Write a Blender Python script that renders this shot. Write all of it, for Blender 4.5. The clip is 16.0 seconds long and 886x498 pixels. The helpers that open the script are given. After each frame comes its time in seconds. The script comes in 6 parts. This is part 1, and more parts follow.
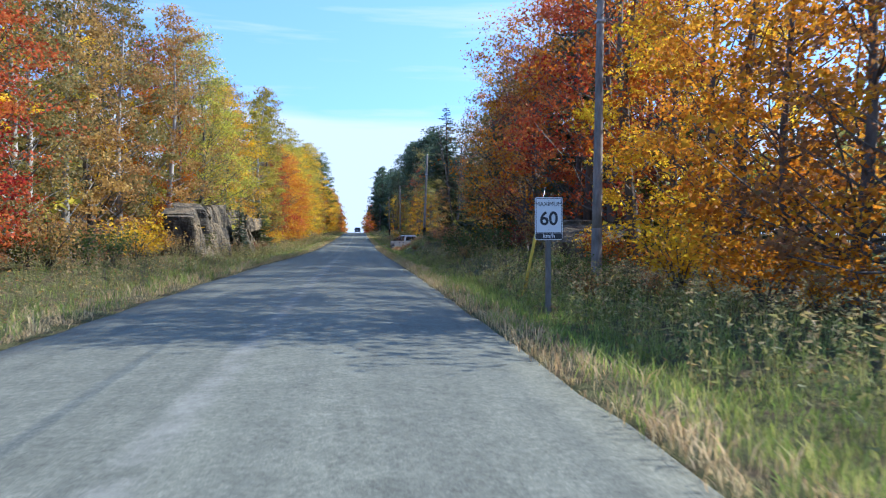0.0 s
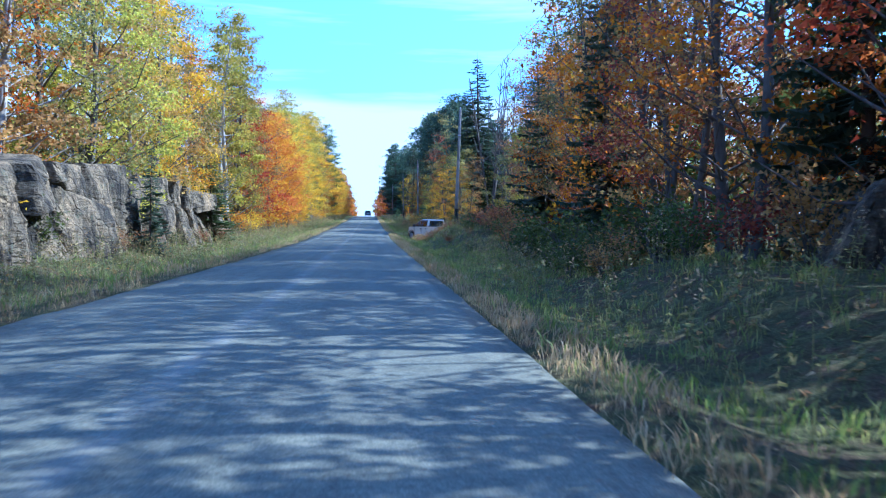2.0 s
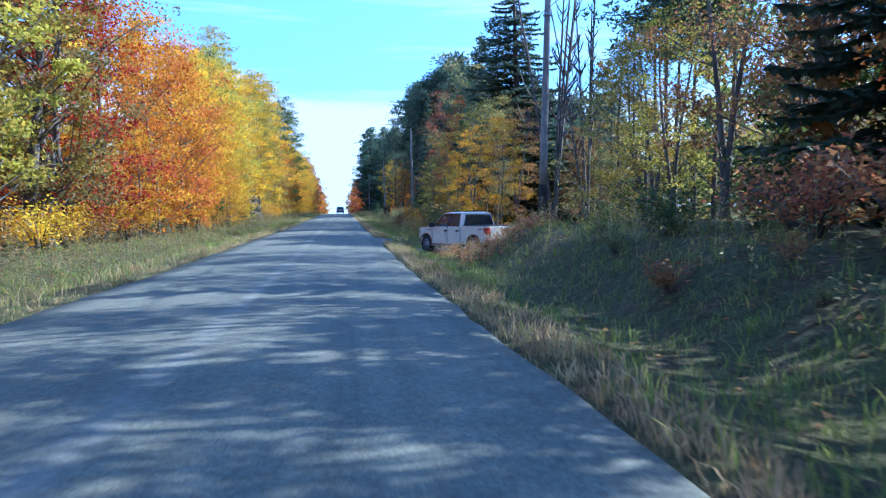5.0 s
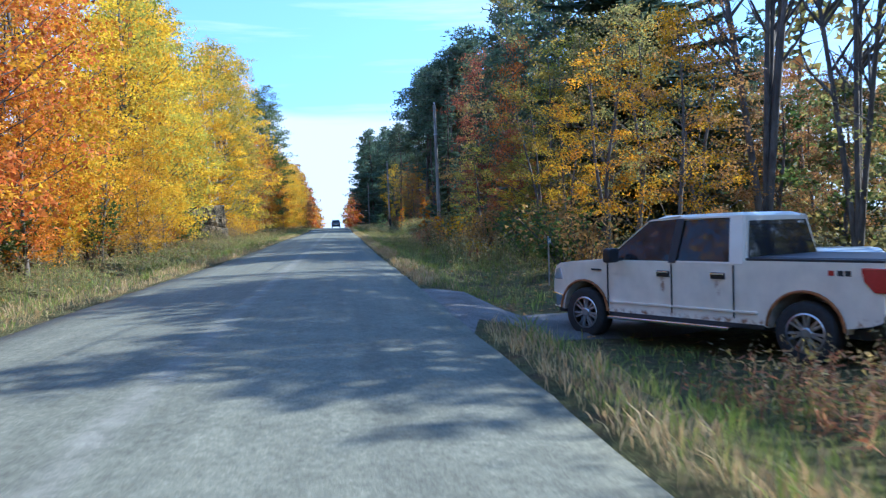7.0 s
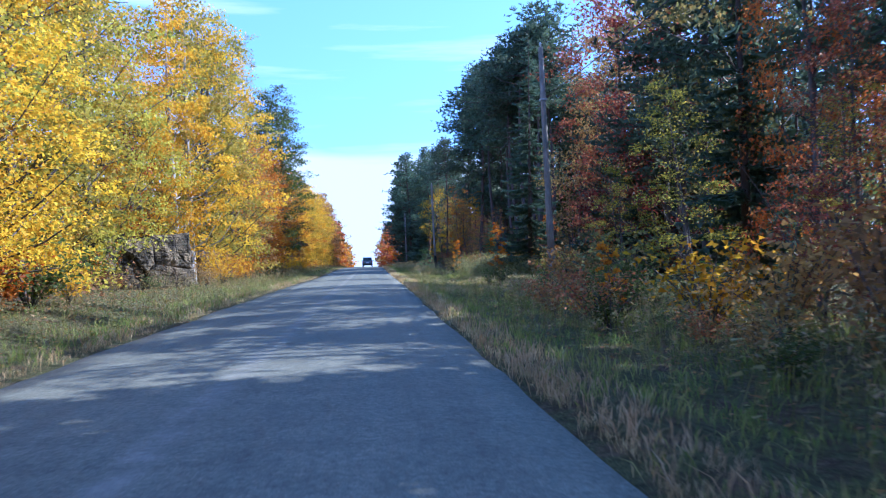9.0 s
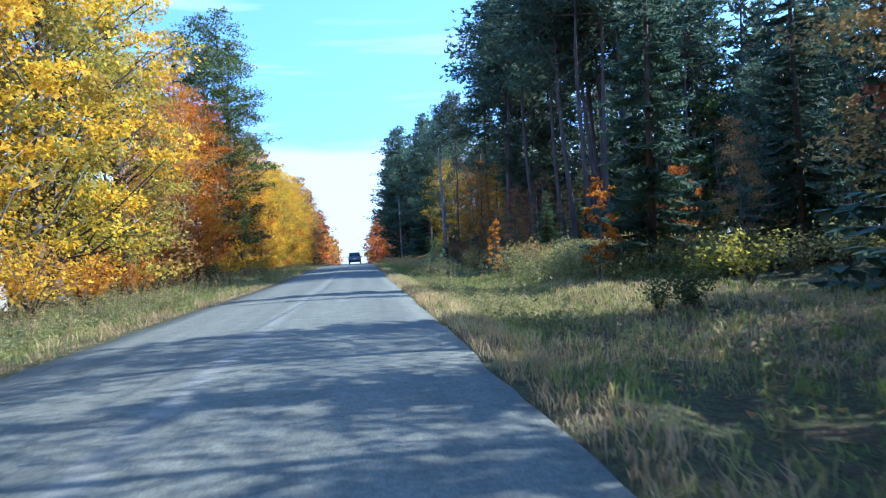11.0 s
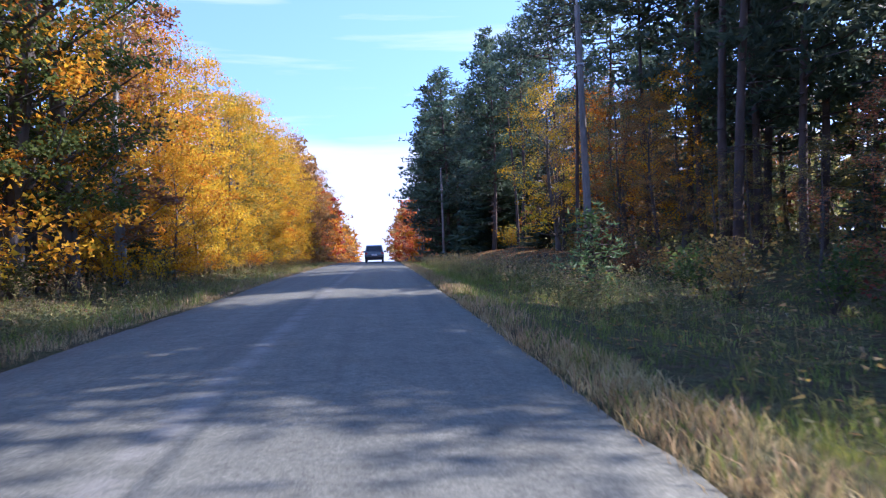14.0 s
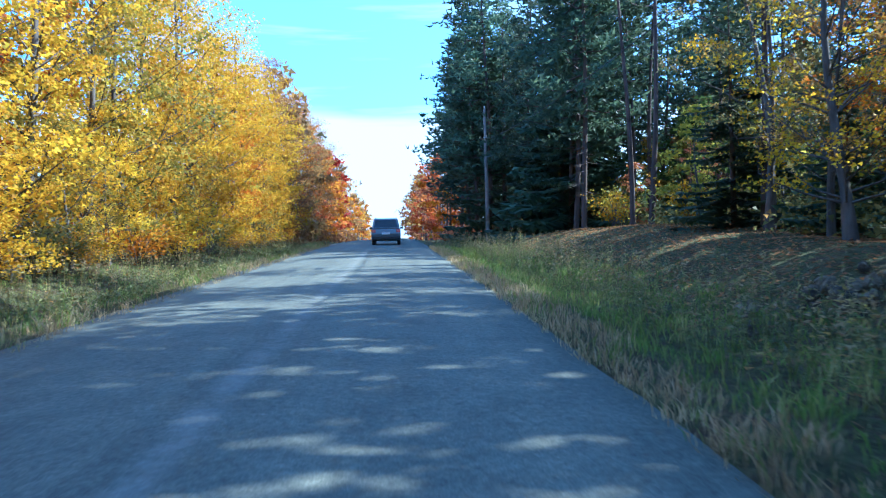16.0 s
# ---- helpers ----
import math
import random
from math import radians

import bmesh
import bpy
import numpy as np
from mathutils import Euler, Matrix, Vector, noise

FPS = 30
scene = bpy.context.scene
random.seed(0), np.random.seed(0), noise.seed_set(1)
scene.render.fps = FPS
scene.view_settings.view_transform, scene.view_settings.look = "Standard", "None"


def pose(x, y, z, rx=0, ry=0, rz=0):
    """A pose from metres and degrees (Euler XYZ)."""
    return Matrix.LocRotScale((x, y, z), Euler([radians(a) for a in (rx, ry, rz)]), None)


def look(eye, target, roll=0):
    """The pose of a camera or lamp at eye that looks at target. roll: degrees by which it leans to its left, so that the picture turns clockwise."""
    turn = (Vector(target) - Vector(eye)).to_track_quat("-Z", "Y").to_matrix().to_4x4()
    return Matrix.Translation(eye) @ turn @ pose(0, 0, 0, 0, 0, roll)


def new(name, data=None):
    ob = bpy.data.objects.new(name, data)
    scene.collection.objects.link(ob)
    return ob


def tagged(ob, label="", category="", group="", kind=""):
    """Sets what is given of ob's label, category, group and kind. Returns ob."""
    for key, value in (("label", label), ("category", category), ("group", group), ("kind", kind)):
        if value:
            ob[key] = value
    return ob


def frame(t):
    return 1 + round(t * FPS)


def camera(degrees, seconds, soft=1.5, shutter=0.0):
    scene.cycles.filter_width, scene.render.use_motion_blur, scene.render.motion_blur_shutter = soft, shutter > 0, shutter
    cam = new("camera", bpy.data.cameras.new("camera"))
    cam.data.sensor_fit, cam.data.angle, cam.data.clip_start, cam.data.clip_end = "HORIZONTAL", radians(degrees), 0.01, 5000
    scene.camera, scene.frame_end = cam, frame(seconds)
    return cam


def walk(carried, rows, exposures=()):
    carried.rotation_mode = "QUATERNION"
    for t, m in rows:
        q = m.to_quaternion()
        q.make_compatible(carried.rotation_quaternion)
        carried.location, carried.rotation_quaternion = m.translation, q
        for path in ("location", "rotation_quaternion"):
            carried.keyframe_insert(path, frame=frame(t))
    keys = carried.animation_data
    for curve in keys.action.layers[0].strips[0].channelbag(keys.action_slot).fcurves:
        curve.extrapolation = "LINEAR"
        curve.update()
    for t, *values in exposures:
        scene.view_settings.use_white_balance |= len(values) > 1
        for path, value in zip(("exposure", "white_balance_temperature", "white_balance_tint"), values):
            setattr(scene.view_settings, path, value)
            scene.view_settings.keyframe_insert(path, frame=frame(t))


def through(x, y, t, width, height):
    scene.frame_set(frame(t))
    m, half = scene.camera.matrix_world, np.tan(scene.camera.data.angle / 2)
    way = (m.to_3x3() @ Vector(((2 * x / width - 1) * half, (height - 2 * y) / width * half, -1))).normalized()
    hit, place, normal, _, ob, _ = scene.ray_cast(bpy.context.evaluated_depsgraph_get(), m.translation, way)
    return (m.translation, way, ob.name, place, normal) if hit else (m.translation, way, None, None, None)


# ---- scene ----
cam = camera(60.0, 16.0, soft=1.15, shutter=0.12)
PATH = [
    (0, (-0.28, -0.00, 1.36), (1.90, 19.88, 0.98), 0.7),
    (0.5, (-0.20, 5.87, 1.31), (1.86, 25.76, 0.88), 0.4),
    (1, (-0.15, 11.75, 1.31), (1.85, 31.65, 0.87), 0.4),
    (1.5, (-0.06, 17.64, 1.30), (1.90, 37.54, 0.71), 0.5),
    (2, (0.03, 23.52, 1.31), (1.92, 43.42, 0.51), 0.8),
    (2.5, (0.06, 29.39, 1.36), (1.90, 49.28, 0.36), 1.0),
    (3, (0.04, 35.28, 1.30), (1.98, 55.16, 0.24), 1.2),
    (3.5, (-0.02, 41.26, 1.25), (2.03, 61.13, 0.23), 1.5),
    (3.7, (-0.05, 43.66, 1.21), (2.10, 63.52, 0.20), 1.6),
    (5.8, (-0.04, 69.29, 1.01), (2.67, 89.09, 0.18), -1.1),
    (6, (0.00, 71.79, 1.01), (2.71, 91.58, 0.13), -1.1),
    (6.5, (0.03, 78.07, 1.01), (2.71, 97.87, 0.13), -1.4),
    (7, (0.01, 84.37, 1.09), (2.66, 104.19, 0.52), -1.6),
    (7.5, (0.11, 90.66, 1.15), (2.69, 110.50, 1.27), -2.1),
    (8, (0.11, 96.94, 1.22), (2.58, 116.79, 1.49), -2.2),
    (8.5, (0.06, 103.24, 1.28), (2.17, 123.12, 1.69), -2.0),
    (9, (0.08, 109.54, 1.29), (1.93, 129.45, 1.73), -1.8),
    (9.2, (0.11, 112.06, 1.27), (1.92, 131.97, 1.75), -1.8),
    (11.3, (0.26, 138.21, 1.62), (2.40, 158.09, 1.87), -3.2),
    (11.5, (0.20, 140.73, 1.66), (2.39, 160.61, 1.98), -3.0),
    (12, (0.08, 147.07, 1.75), (2.39, 166.93, 2.15), -2.5),
    (12.5, (0.05, 153.50, 1.79), (2.36, 173.36, 2.24), -2.1),
    (13, (0.10, 159.98, 1.85), (2.14, 179.87, 2.29), -2.0),
    (13.5, (0.07, 166.47, 1.86), (1.80, 186.39, 2.22), -1.7),
    (14, (0.02, 172.95, 1.93), (1.60, 192.89, 2.13), -1.7),
    (14.5, (-0.02, 179.37, 2.06), (1.31, 199.32, 2.22), -1.5),
    (15, (-0.07, 185.77, 2.18), (1.18, 205.73, 2.10), -1.4),
    (15.5, (-0.11, 192.21, 2.29), (1.09, 212.17, 2.09), -1.3),
    (16, (-0.14, 198.67, 2.44), (1.08, 218.63, 1.94), -1.2),
]
walk(cam, [(t, look(eye, target, roll)) for t, eye, target, roll in PATH], exposures=[
    (0, 1.53, 5020, 10), (0.9, 1.68, 4510, 9), (1.8, 1.93, 4120, 9), (3.7, 1.93, 4120, 9), (5.8, 1.88, 4370, 10), (6.6, 1.88, 4270, 5),
    (7.1, 1.78, 4820, 9), (8.2, 1.63, 4770, 18), (9.2, 1.88, 4440, 18), (11.3, 1.93, 4540, 9), (12.3, 1.68, 4870, 20), (13.2, 1.71, 5070, 22),
    (14.4, 1.93, 4920, 32), (14.7, 2.14, 3810, 6), (15.3, 2.14, 3740, 7), (16, 2.19, 4200, 2)])

# ---------------------------------------------------------------- light
SUN_AZ, SUN_EL = 82.0, 38.0      # degrees from +y (road ahead) towards +x, and above the horizon
world = bpy.data.worlds.new("sky")
scene.world = world
world.use_nodes = True
wn, wl = world.node_tree.nodes, world.node_tree.links
wn.clear()
w_out = wn.new("ShaderNodeOutputWorld")
w_bg = wn.new("ShaderNodeBackground")
w_sky = wn.new("ShaderNodeTexSky")
w_sky.sky_type = "NISHITA"
w_sky.sun_disc = False
w_sky.sun_elevation = radians(SUN_EL)
w_sky.sun_rotation = radians(SUN_AZ)
w_sky.air_density, w_sky.dust_density, w_sky.ozone_density = 1.0, 0.3, 1.3
w_bg.inputs["Strength"].default_value = 0.15
# thin cloud layer: a bright bank low down, wisps above it
w_tc = wn.new("ShaderNodeTexCoord")
w_tall = wn.new("ShaderNodeMapping")
w_tall.inputs["Scale"].default_value = (1.0, 1.0, 1.25)
w_tall.inputs["Location"].default_value = (0.0, 0.0, 0.28)
wl.new(w_tc.outputs["Generated"], w_tall.inputs["Vector"])
wl.new(w_tall.outputs[0], w_sky.inputs["Vector"])
w_sep = wn.new("ShaderNodeSeparateXYZ")
wl.new(w_tc.outputs["Generated"], w_sep.inputs[0])
w_map = wn.new("ShaderNodeMapping")
w_map.inputs["Scale"].default_value = (2.2, 2.2, 26.0)
wl.new(w_tc.outputs["Generated"], w_map.inputs["Vector"])
w_noise = wn.new("ShaderNodeTexNoise")
w_noise.inputs["Scale"].default_value = 1.3
w_noise.inputs["Detail"].default_value = 6.0
w_noise.inputs["Roughness"].default_value = 0.55
wl.new(w_map.outputs[0], w_noise.inputs["Vector"])
w_band = wn.new("ShaderNodeMapRange")
w_band.inputs["From Min"].default_value = 0.182
w_band.inputs["From Max"].default_value = 0.158
w_add = wn.new("ShaderNodeMath")
w_add.operation = "MULTIPLY_ADD"
w_add.inputs[1].default_value = 0.05
wl.new(w_noise.outputs["Fac"], w_add.inputs[0])
wl.new(w_sep.outputs["Z"], w_add.inputs[2])
wl.new(w_add.outputs[0], w_band.inputs["Value"])
w_wisp = wn.new("ShaderNodeMapRange")
w_wisp.inputs["From Min"].default_value = 0.53
w_wisp.inputs["From Max"].default_value = 0.74
w_wisp.inputs["To Max"].default_value = 0.75
wl.new(w_noise.outputs["Fac"], w_wisp.inputs["Value"])
w_max = wn.new("ShaderNodeMath")
w_max.operation = "MAXIMUM"
wl.new(w_band.outputs[0], w_max.inputs[0])
wl.new(w_wisp.outputs[0], w_max.inputs[1])
w_mul = wn.new("ShaderNodeMath")
w_mul.operation = "MULTIPLY"
w_mul.inputs[1].default_value = 0.92
wl.new(w_max.outputs[0], w_mul.inputs[0])
w_mix = wn.new("ShaderNodeMixRGB")
w_mix.inputs["Color2"].default_value = (2.25, 2.33, 2.40, 1)
wl.new(w_mul.outputs[0], w_mix.inputs["Fac"])
wl.new(w_sky.outputs[0], w_mix.inputs["Color1"])
wl.new(w_mix.outputs[0], w_bg.inputs["Color"])
wl.new(w_bg.outputs[0], w_out.inputs["Surface"])

sun = new("sun", bpy.data.lights.new("sun", "SUN"))
sun.data.energy, sun.data.angle, sun.data.color = 3.3, radians(0.45), (1.0, 0.84, 0.63)
_az, _el = radians(SUN_AZ), radians(SUN_EL)
sun.matrix_world = look((60 * math.sin(_az) * math.cos(_el), 60 * math.cos(_az) * math.cos(_el), 60 * math.sin(_el)), (0, 0, 0))

# ---------------------------------------------------------------- materials


def material(name):
    m = bpy.data.materials.new(name)
    m.use_nodes = True
    t = m.node_tree
    return m, t.nodes, t.links, t.nodes["Principled BSDF"]


def ramp(nodes, stops, interp="LINEAR"):
    r = nodes.new("ShaderNodeValToRGB")
    r.color_ramp.interpolation = interp
    e = r.color_ramp.elements
    while len(e) < len(stops):
        e.new(0.5)
    for k, (pos, col) in zip(e, stops):
        k.position, k.color = pos, (*col, 1)
    return r


def noise_node(nodes, links, scale, detail=4.0, rough=0.55, space="Object", stretch=None):
    tc = nodes.new("ShaderNodeTexCoord")
    n = nodes.new("ShaderNodeTexNoise")
    n.inputs["Scale"].default_value, n.inputs["Detail"].default_value, n.inputs["Roughness"].default_value = scale, detail, rough
    if stretch:
        mp = nodes.new("ShaderNodeMapping")
        mp.inputs["Scale"].default_value = stretch
        links.new(tc.outputs[space], mp.inputs["Vector"])
        links.new(mp.outputs[0], n.inputs["Vector"])
    else:
        links.new(tc.outputs[space], n.inputs["Vector"])
    return n


def bump(nodes, links, height, bsdf, strength, distance):
    b = nodes.new("ShaderNodeBump")
    b.inputs["Strength"].default_value, b.inputs["Distance"].default_value = strength, distance
    links.new(height, b.inputs["Height"])
    links.new(b.outputs[0], bsdf.inputs["Normal"])
    return b


def mixed(nodes, links, fac, a, b, kind="MIX"):
    m = nodes.new("ShaderNodeMixRGB")
    m.blend_type = kind
    for sock, v in (("Fac", fac), ("Color1", a), ("Color2", b)):
        if isinstance(v, (int, float)):
            m.inputs[sock].default_value = v
        elif isinstance(v, tuple):
            m.inputs[sock].default_value = (*v, 1)
        else:
            links.new(v, m.inputs[sock])
    return m.outputs[0]


def leafy(name, stops, through=0.5, rough=0.55, vary=0.25, hue=0.02):
    """Foliage: every leaf takes its own colour, every plant its own shift; light passes through in part."""
    m, n, l, b = material(name)
    geo = n.new("ShaderNodeNewGeometry")
    r = ramp(n, stops)
    drift = noise_node(n, l, 0.55, 3.0)
    spread = n.new("ShaderNodeMath")
    spread.operation = "MULTIPLY_ADD"
    spread.inputs[1].default_value = 0.62
    l.new(geo.outputs["Random Per Island"], spread.inputs[0])
    lift = n.new("ShaderNodeMapRange")
    lift.inputs["From Min"].default_value, lift.inputs["From Max"].default_value = 0.32, 0.68
    lift.inputs["To Min"].default_value, lift.inputs["To Max"].default_value = -0.05, 0.43
    l.new(drift.outputs["Fac"], lift.inputs["Value"])
    l.new(lift.outputs[0], spread.inputs[2])
    l.new(spread.outputs[0], r.inputs["Fac"])
    info = n.new("ShaderNodeObjectInfo")
    hsv = n.new("ShaderNodeHueSaturation")
    mr = n.new("ShaderNodeMapRange")
    mr.inputs["To Min"].default_value, mr.inputs["To Max"].default_value = 1 - vary, 1 + vary
    l.new(info.outputs["Random"], mr.inputs["Value"])
    l.new(mr.outputs[0], hsv.inputs["Value"])
    mh = n.new("ShaderNodeMapRange")
    mh.inputs["To Min"].default_value, mh.inputs["To Max"].default_value = 0.5 - hue, 0.5 + hue
    l.new(info.outputs["Random"], mh.inputs["Value"])
    l.new(mh.outputs[0], hsv.inputs["Hue"])
    big = noise_node(n, l, 1.2, 2.0)
    shade = n.new("ShaderNodeMapRange")
    shade.inputs["From Min"].default_value, shade.inputs["From Max"].default_value = 0.3, 0.7
    shade.inputs["To Min"].default_value, shade.inputs["To Max"].default_value = 0.68, 1.28
    l.new(big.outputs["Fac"], shade.inputs["Value"])
    l.new(mixed(n, l, 1.0, r.outputs[0], shade.outputs[0], "MULTIPLY"), hsv.inputs["Color"])
    l.new(hsv.outputs[0], b.inputs["Base Color"])
    b.inputs["Roughness"].default_value = rough
    b.inputs["Specular IOR Level"].default_value = 0.18
    tr = n.new("ShaderNodeBsdfTranslucent")
    l.new(hsv.outputs[0], tr.inputs["Color"])
    mx = n.new("ShaderNodeMixShader")
    mx.inputs["Fac"].default_value = through
    l.new(b.outputs[0], mx.inputs[1])
    l.new(tr.outputs[0], mx.inputs[2])
    l.new(mx.outputs[0], n["Material Output"].inputs["Surface"])
    return m


LEAF = {
    "gold": leafy("leaf_gold", [(0.0, (0.44, 0.20, 0.012)), (0.35, (0.70, 0.40, 0.014)), (0.75, (0.76, 0.54, 0.022)), (1.0, (0.44, 0.40, 0.04))], 0.55, hue=0.012),
    "yellow_green": leafy("leaf_yellow_green", [(0.0, (0.15, 0.17, 0.035)), (0.4, (0.35, 0.31, 0.045)), (0.75, (0.53, 0.42, 0.055)), (1.0, (0.50, 0.29, 0.04))], 0.55),
    "olive": leafy("leaf_olive", [(0.0, (0.10, 0.11, 0.04)), (0.4, (0.22, 0.21, 0.07)), (0.75, (0.36, 0.27, 0.08)), (1.0, (0.42, 0.19, 0.06))]),
    "orange": leafy("leaf_orange", [(0.0, (0.34, 0.09, 0.012)), (0.4, (0.58, 0.21, 0.014)), (0.75, (0.66, 0.33, 0.018)), (1.0, (0.46, 0.34, 0.03))], 0.55),
    "red": leafy("leaf_red", [(0.0, (0.22, 0.04, 0.02)), (0.4, (0.48, 0.10, 0.03)), (0.75, (0.56, 0.17, 0.04)), (1.0, (0.42, 0.24, 0.06))]),
    "maroon": leafy("leaf_maroon", [(0.0, (0.16, 0.05, 0.035)), (0.4, (0.36, 0.11, 0.06)), (0.75, (0.46, 0.20, 0.08)), (1.0, (0.32, 0.24, 0.09))]),
    "russet": leafy("leaf_russet", [(0.0, (0.18, 0.11, 0.05)), (0.4, (0.36, 0.20, 0.07)), (0.75, (0.48, 0.27, 0.08)), (1.0, (0.30, 0.25, 0.08))]),
    "green": leafy("leaf_green", [(0.0, (0.05, 0.08, 0.02)), (0.5, (0.10, 0.14, 0.035)), (0.85, (0.18, 0.20, 0.05)), (1.0, (0.30, 0.22, 0.05))]),
}
NEEDLE = leafy("needle_dark", [(0.0, (0.055, 0.085, 0.060)), (0.5, (0.100, 0.145, 0.092)), (1.0, (0.160, 0.200, 0.115))], through=0.45, rough=0.5)
NEEDLE_PINE = leafy("needle_pine", [(0.0, (0.060, 0.092, 0.062)), (0.5, (0.108, 0.152, 0.092)), (1.0, (0.165, 0.205, 0.110))], through=0.45, rough=0.5)
# light green of young conifers; on one spruce it stands in for sunlight
NEEDLE_YOUNG_LIT = leafy("needle_young_lit", [(0.0, (0.09, 0.15, 0.06)), (0.5, (0.15, 0.23, 0.09)), (1.0, (0.22, 0.28, 0.12))], through=0.4, rough=0.5)
GRASS = leafy("grass_green", [(0.0, (0.11, 0.16, 0.03)), (0.45, (0.23, 0.28, 0.055)), (0.75, (0.38, 0.36, 0.095)), (1.0, (0.52, 0.42, 0.17))], through=0.45, vary=0.05)
STRAW = leafy("grass_dry", [(0.0, (0.28, 0.19, 0.08)), (0.5, (0.52, 0.38, 0.18)), (0.85, (0.62, 0.50, 0.27)), (1.0, (0.28, 0.30, 0.11))], through=0.45, vary=0.05)
WEED = leafy("weed_leaf", [(0.0, (0.11, 0.12, 0.04)), (0.45, (0.22, 0.23, 0.08)), (0.75, (0.38, 0.34, 0.12)), (1.0, (0.34, 0.19, 0.09))], through=0.45, vary=0.1)
DRY_WEED = leafy("weed_dry_red", [(0.0, (0.20, 0.09, 0.05)), (0.45, (0.40, 0.18, 0.09)), (0.8, (0.52, 0.32, 0.15)), (1.0, (0.42, 0.36, 0.12))], through=0.45, vary=0.1)
FLOWER = leafy("seed_head", [(0.0, (0.26, 0.19, 0.09)), (0.6, (0.42, 0.33, 0.16)), (1.0, (0.50, 0.38, 0.06))], through=0.45, vary=0.1)


def bark_material(name, dark, light, scale=6.0):
    m, n, l, b = material(name)
    a = noise_node(n, l, scale, 6.0, 0.65, stretch=(1, 1, 0.22))
    c = noise_node(n, l, 1.1, 3.0)
    r = ramp(n, [(0.3, dark), (0.7, light)])
    l.new(a.outputs["Fac"], r.inputs["Fac"])
    r2 = ramp(n, [(0.35, (0.6, 0.62, 0.6)), (0.7, (1.1, 1.08, 1.05))])
    l.new(c.outputs["Fac"], r2.inputs["Fac"])
    l.new(mixed(n, l, 1.0, r.outputs[0], r2.outputs[0], "MULTIPLY"), b.inputs["Base Color"])
    b.inputs["Roughness"].default_value = 0.9
    bump(n, l, a.outputs["Fac"], b, 0.6, 0.03)
    return m


BARK = bark_material("bark_grey_brown", (0.06, 0.05, 0.042), (0.20, 0.175, 0.15))
BARK_PALE = bark_material("bark_pale", (0.20, 0.19, 0.17), (0.52, 0.50, 0.46), 3.0)
BARK_PINE = bark_material("bark_pine", (0.055, 0.04, 0.034), (0.17, 0.12, 0.10))
POLE_WOOD = bark_material("pole_wood", (0.17, 0.15, 0.13), (0.36, 0.33, 0.30), 9.0)
POLE_TAR = bark_material("pole_tar", (0.02, 0.018, 0.017), (0.05, 0.045, 0.04), 9.0)


def plain(name, col, rough=0.5, metal=0.0, coat=0.0, speck=0.12, scale=14.0):
    """A painted, plastic or metal surface with faint dirt at two scales."""
    m, n, l, b = material(name)
    a = noise_node(n, l, scale, 5.0)
    c = noise_node(n, l, scale * 0.13, 3.0)
    f = mixed(n, l, 0.5, a.outputs["Fac"], c.outputs["Fac"])
    lo, hi = tuple(v * (1 - speck) for v in col), tuple(min(1, v * (1 + speck)) for v in col)
    r = ramp(n, [(0.35, lo), (0.65, hi)])
    l.new(f, r.inputs["Fac"])
    l.new(r.outputs[0], b.inputs["Base Color"])
    b.inputs["Roughness"].default_value, b.inputs["Metallic"].default_value = rough, metal
    b.inputs["Coat Weight"].default_value = coat
    return m


WHITE_PAINT = plain("truck_white_paint", (0.80, 0.72, 0.58), 0.32, coat=0.5, speck=0.07, scale=3.0)
SUV_PAINT = plain("suv_grey_green_paint", (0.12, 0.135, 0.14), 0.3, 0.3, coat=0.6, speck=0.1, scale=3.0)
BLUE_PAINT = plain("car_pale_blue_paint", (0.36, 0.46, 0.58), 0.3, 0.2, coat=0.6, speck=0.06, scale=3.0)
BLACK_PLASTIC = plain("black_plastic", (0.022, 0.023, 0.025), 0.5, scale=20.0)
TONNEAU = plain("tonneau_vinyl", (0.025, 0.03, 0.045), 0.45, scale=8.0)
RUBBER = plain("tyre_rubber", (0.028, 0.027, 0.026), 0.85, scale=25.0, speck=0.3)
ALLOY = plain("alloy_rim", (0.50, 0.50, 0.50), 0.35, 0.85, scale=12.0)
CHROME = plain("chrome", (0.72, 0.72, 0.72), 0.14, 1.0, scale=9.0, speck=0.05)
RED_LENS = plain("red_lens", (0.45, 0.025, 0.02), 0.15, coat=0.8, scale=30.0)
CLEAR_LENS = plain("clear_lens", (0.55, 0.56, 0.57), 0.12, 0.3, coat=0.8)
SIGN_WHITE = plain("sign_white", (0.74, 0.74, 0.72), 0.45, speck=0.05, scale=6.0)
SIGN_BLACK = plain("sign_black", (0.02, 0.02, 0.022), 0.45)
SIGN_BLUE = plain("sign_blue_green", (0.03, 0.16, 0.24), 0.45)
YELLOW_TUBE = plain("yellow_plastic", (0.62, 0.46, 0.05), 0.5, speck=0.15)
STEEL = plain("galvanised_steel", (0.36, 0.37, 0.38), 0.45, 0.8, scale=10.0)
WIRE = plain("black_cable", (0.02, 0.02, 0.02), 0.6)
PORCELAIN = plain("porcelain", (0.5, 0.5, 0.48), 0.2)
POST_WOOD = bark_material("post_wood", (0.14, 0.12, 0.10), (0.30, 0.27, 0.23), 12.0)
SEAT_CLOTH = plain("seat_cloth", (0.05, 0.05, 0.055), 0.9, speck=0.2)


RUST = plain("rust", (0.30, 0.115, 0.035), 0.85, speck=0.45, scale=16.0)


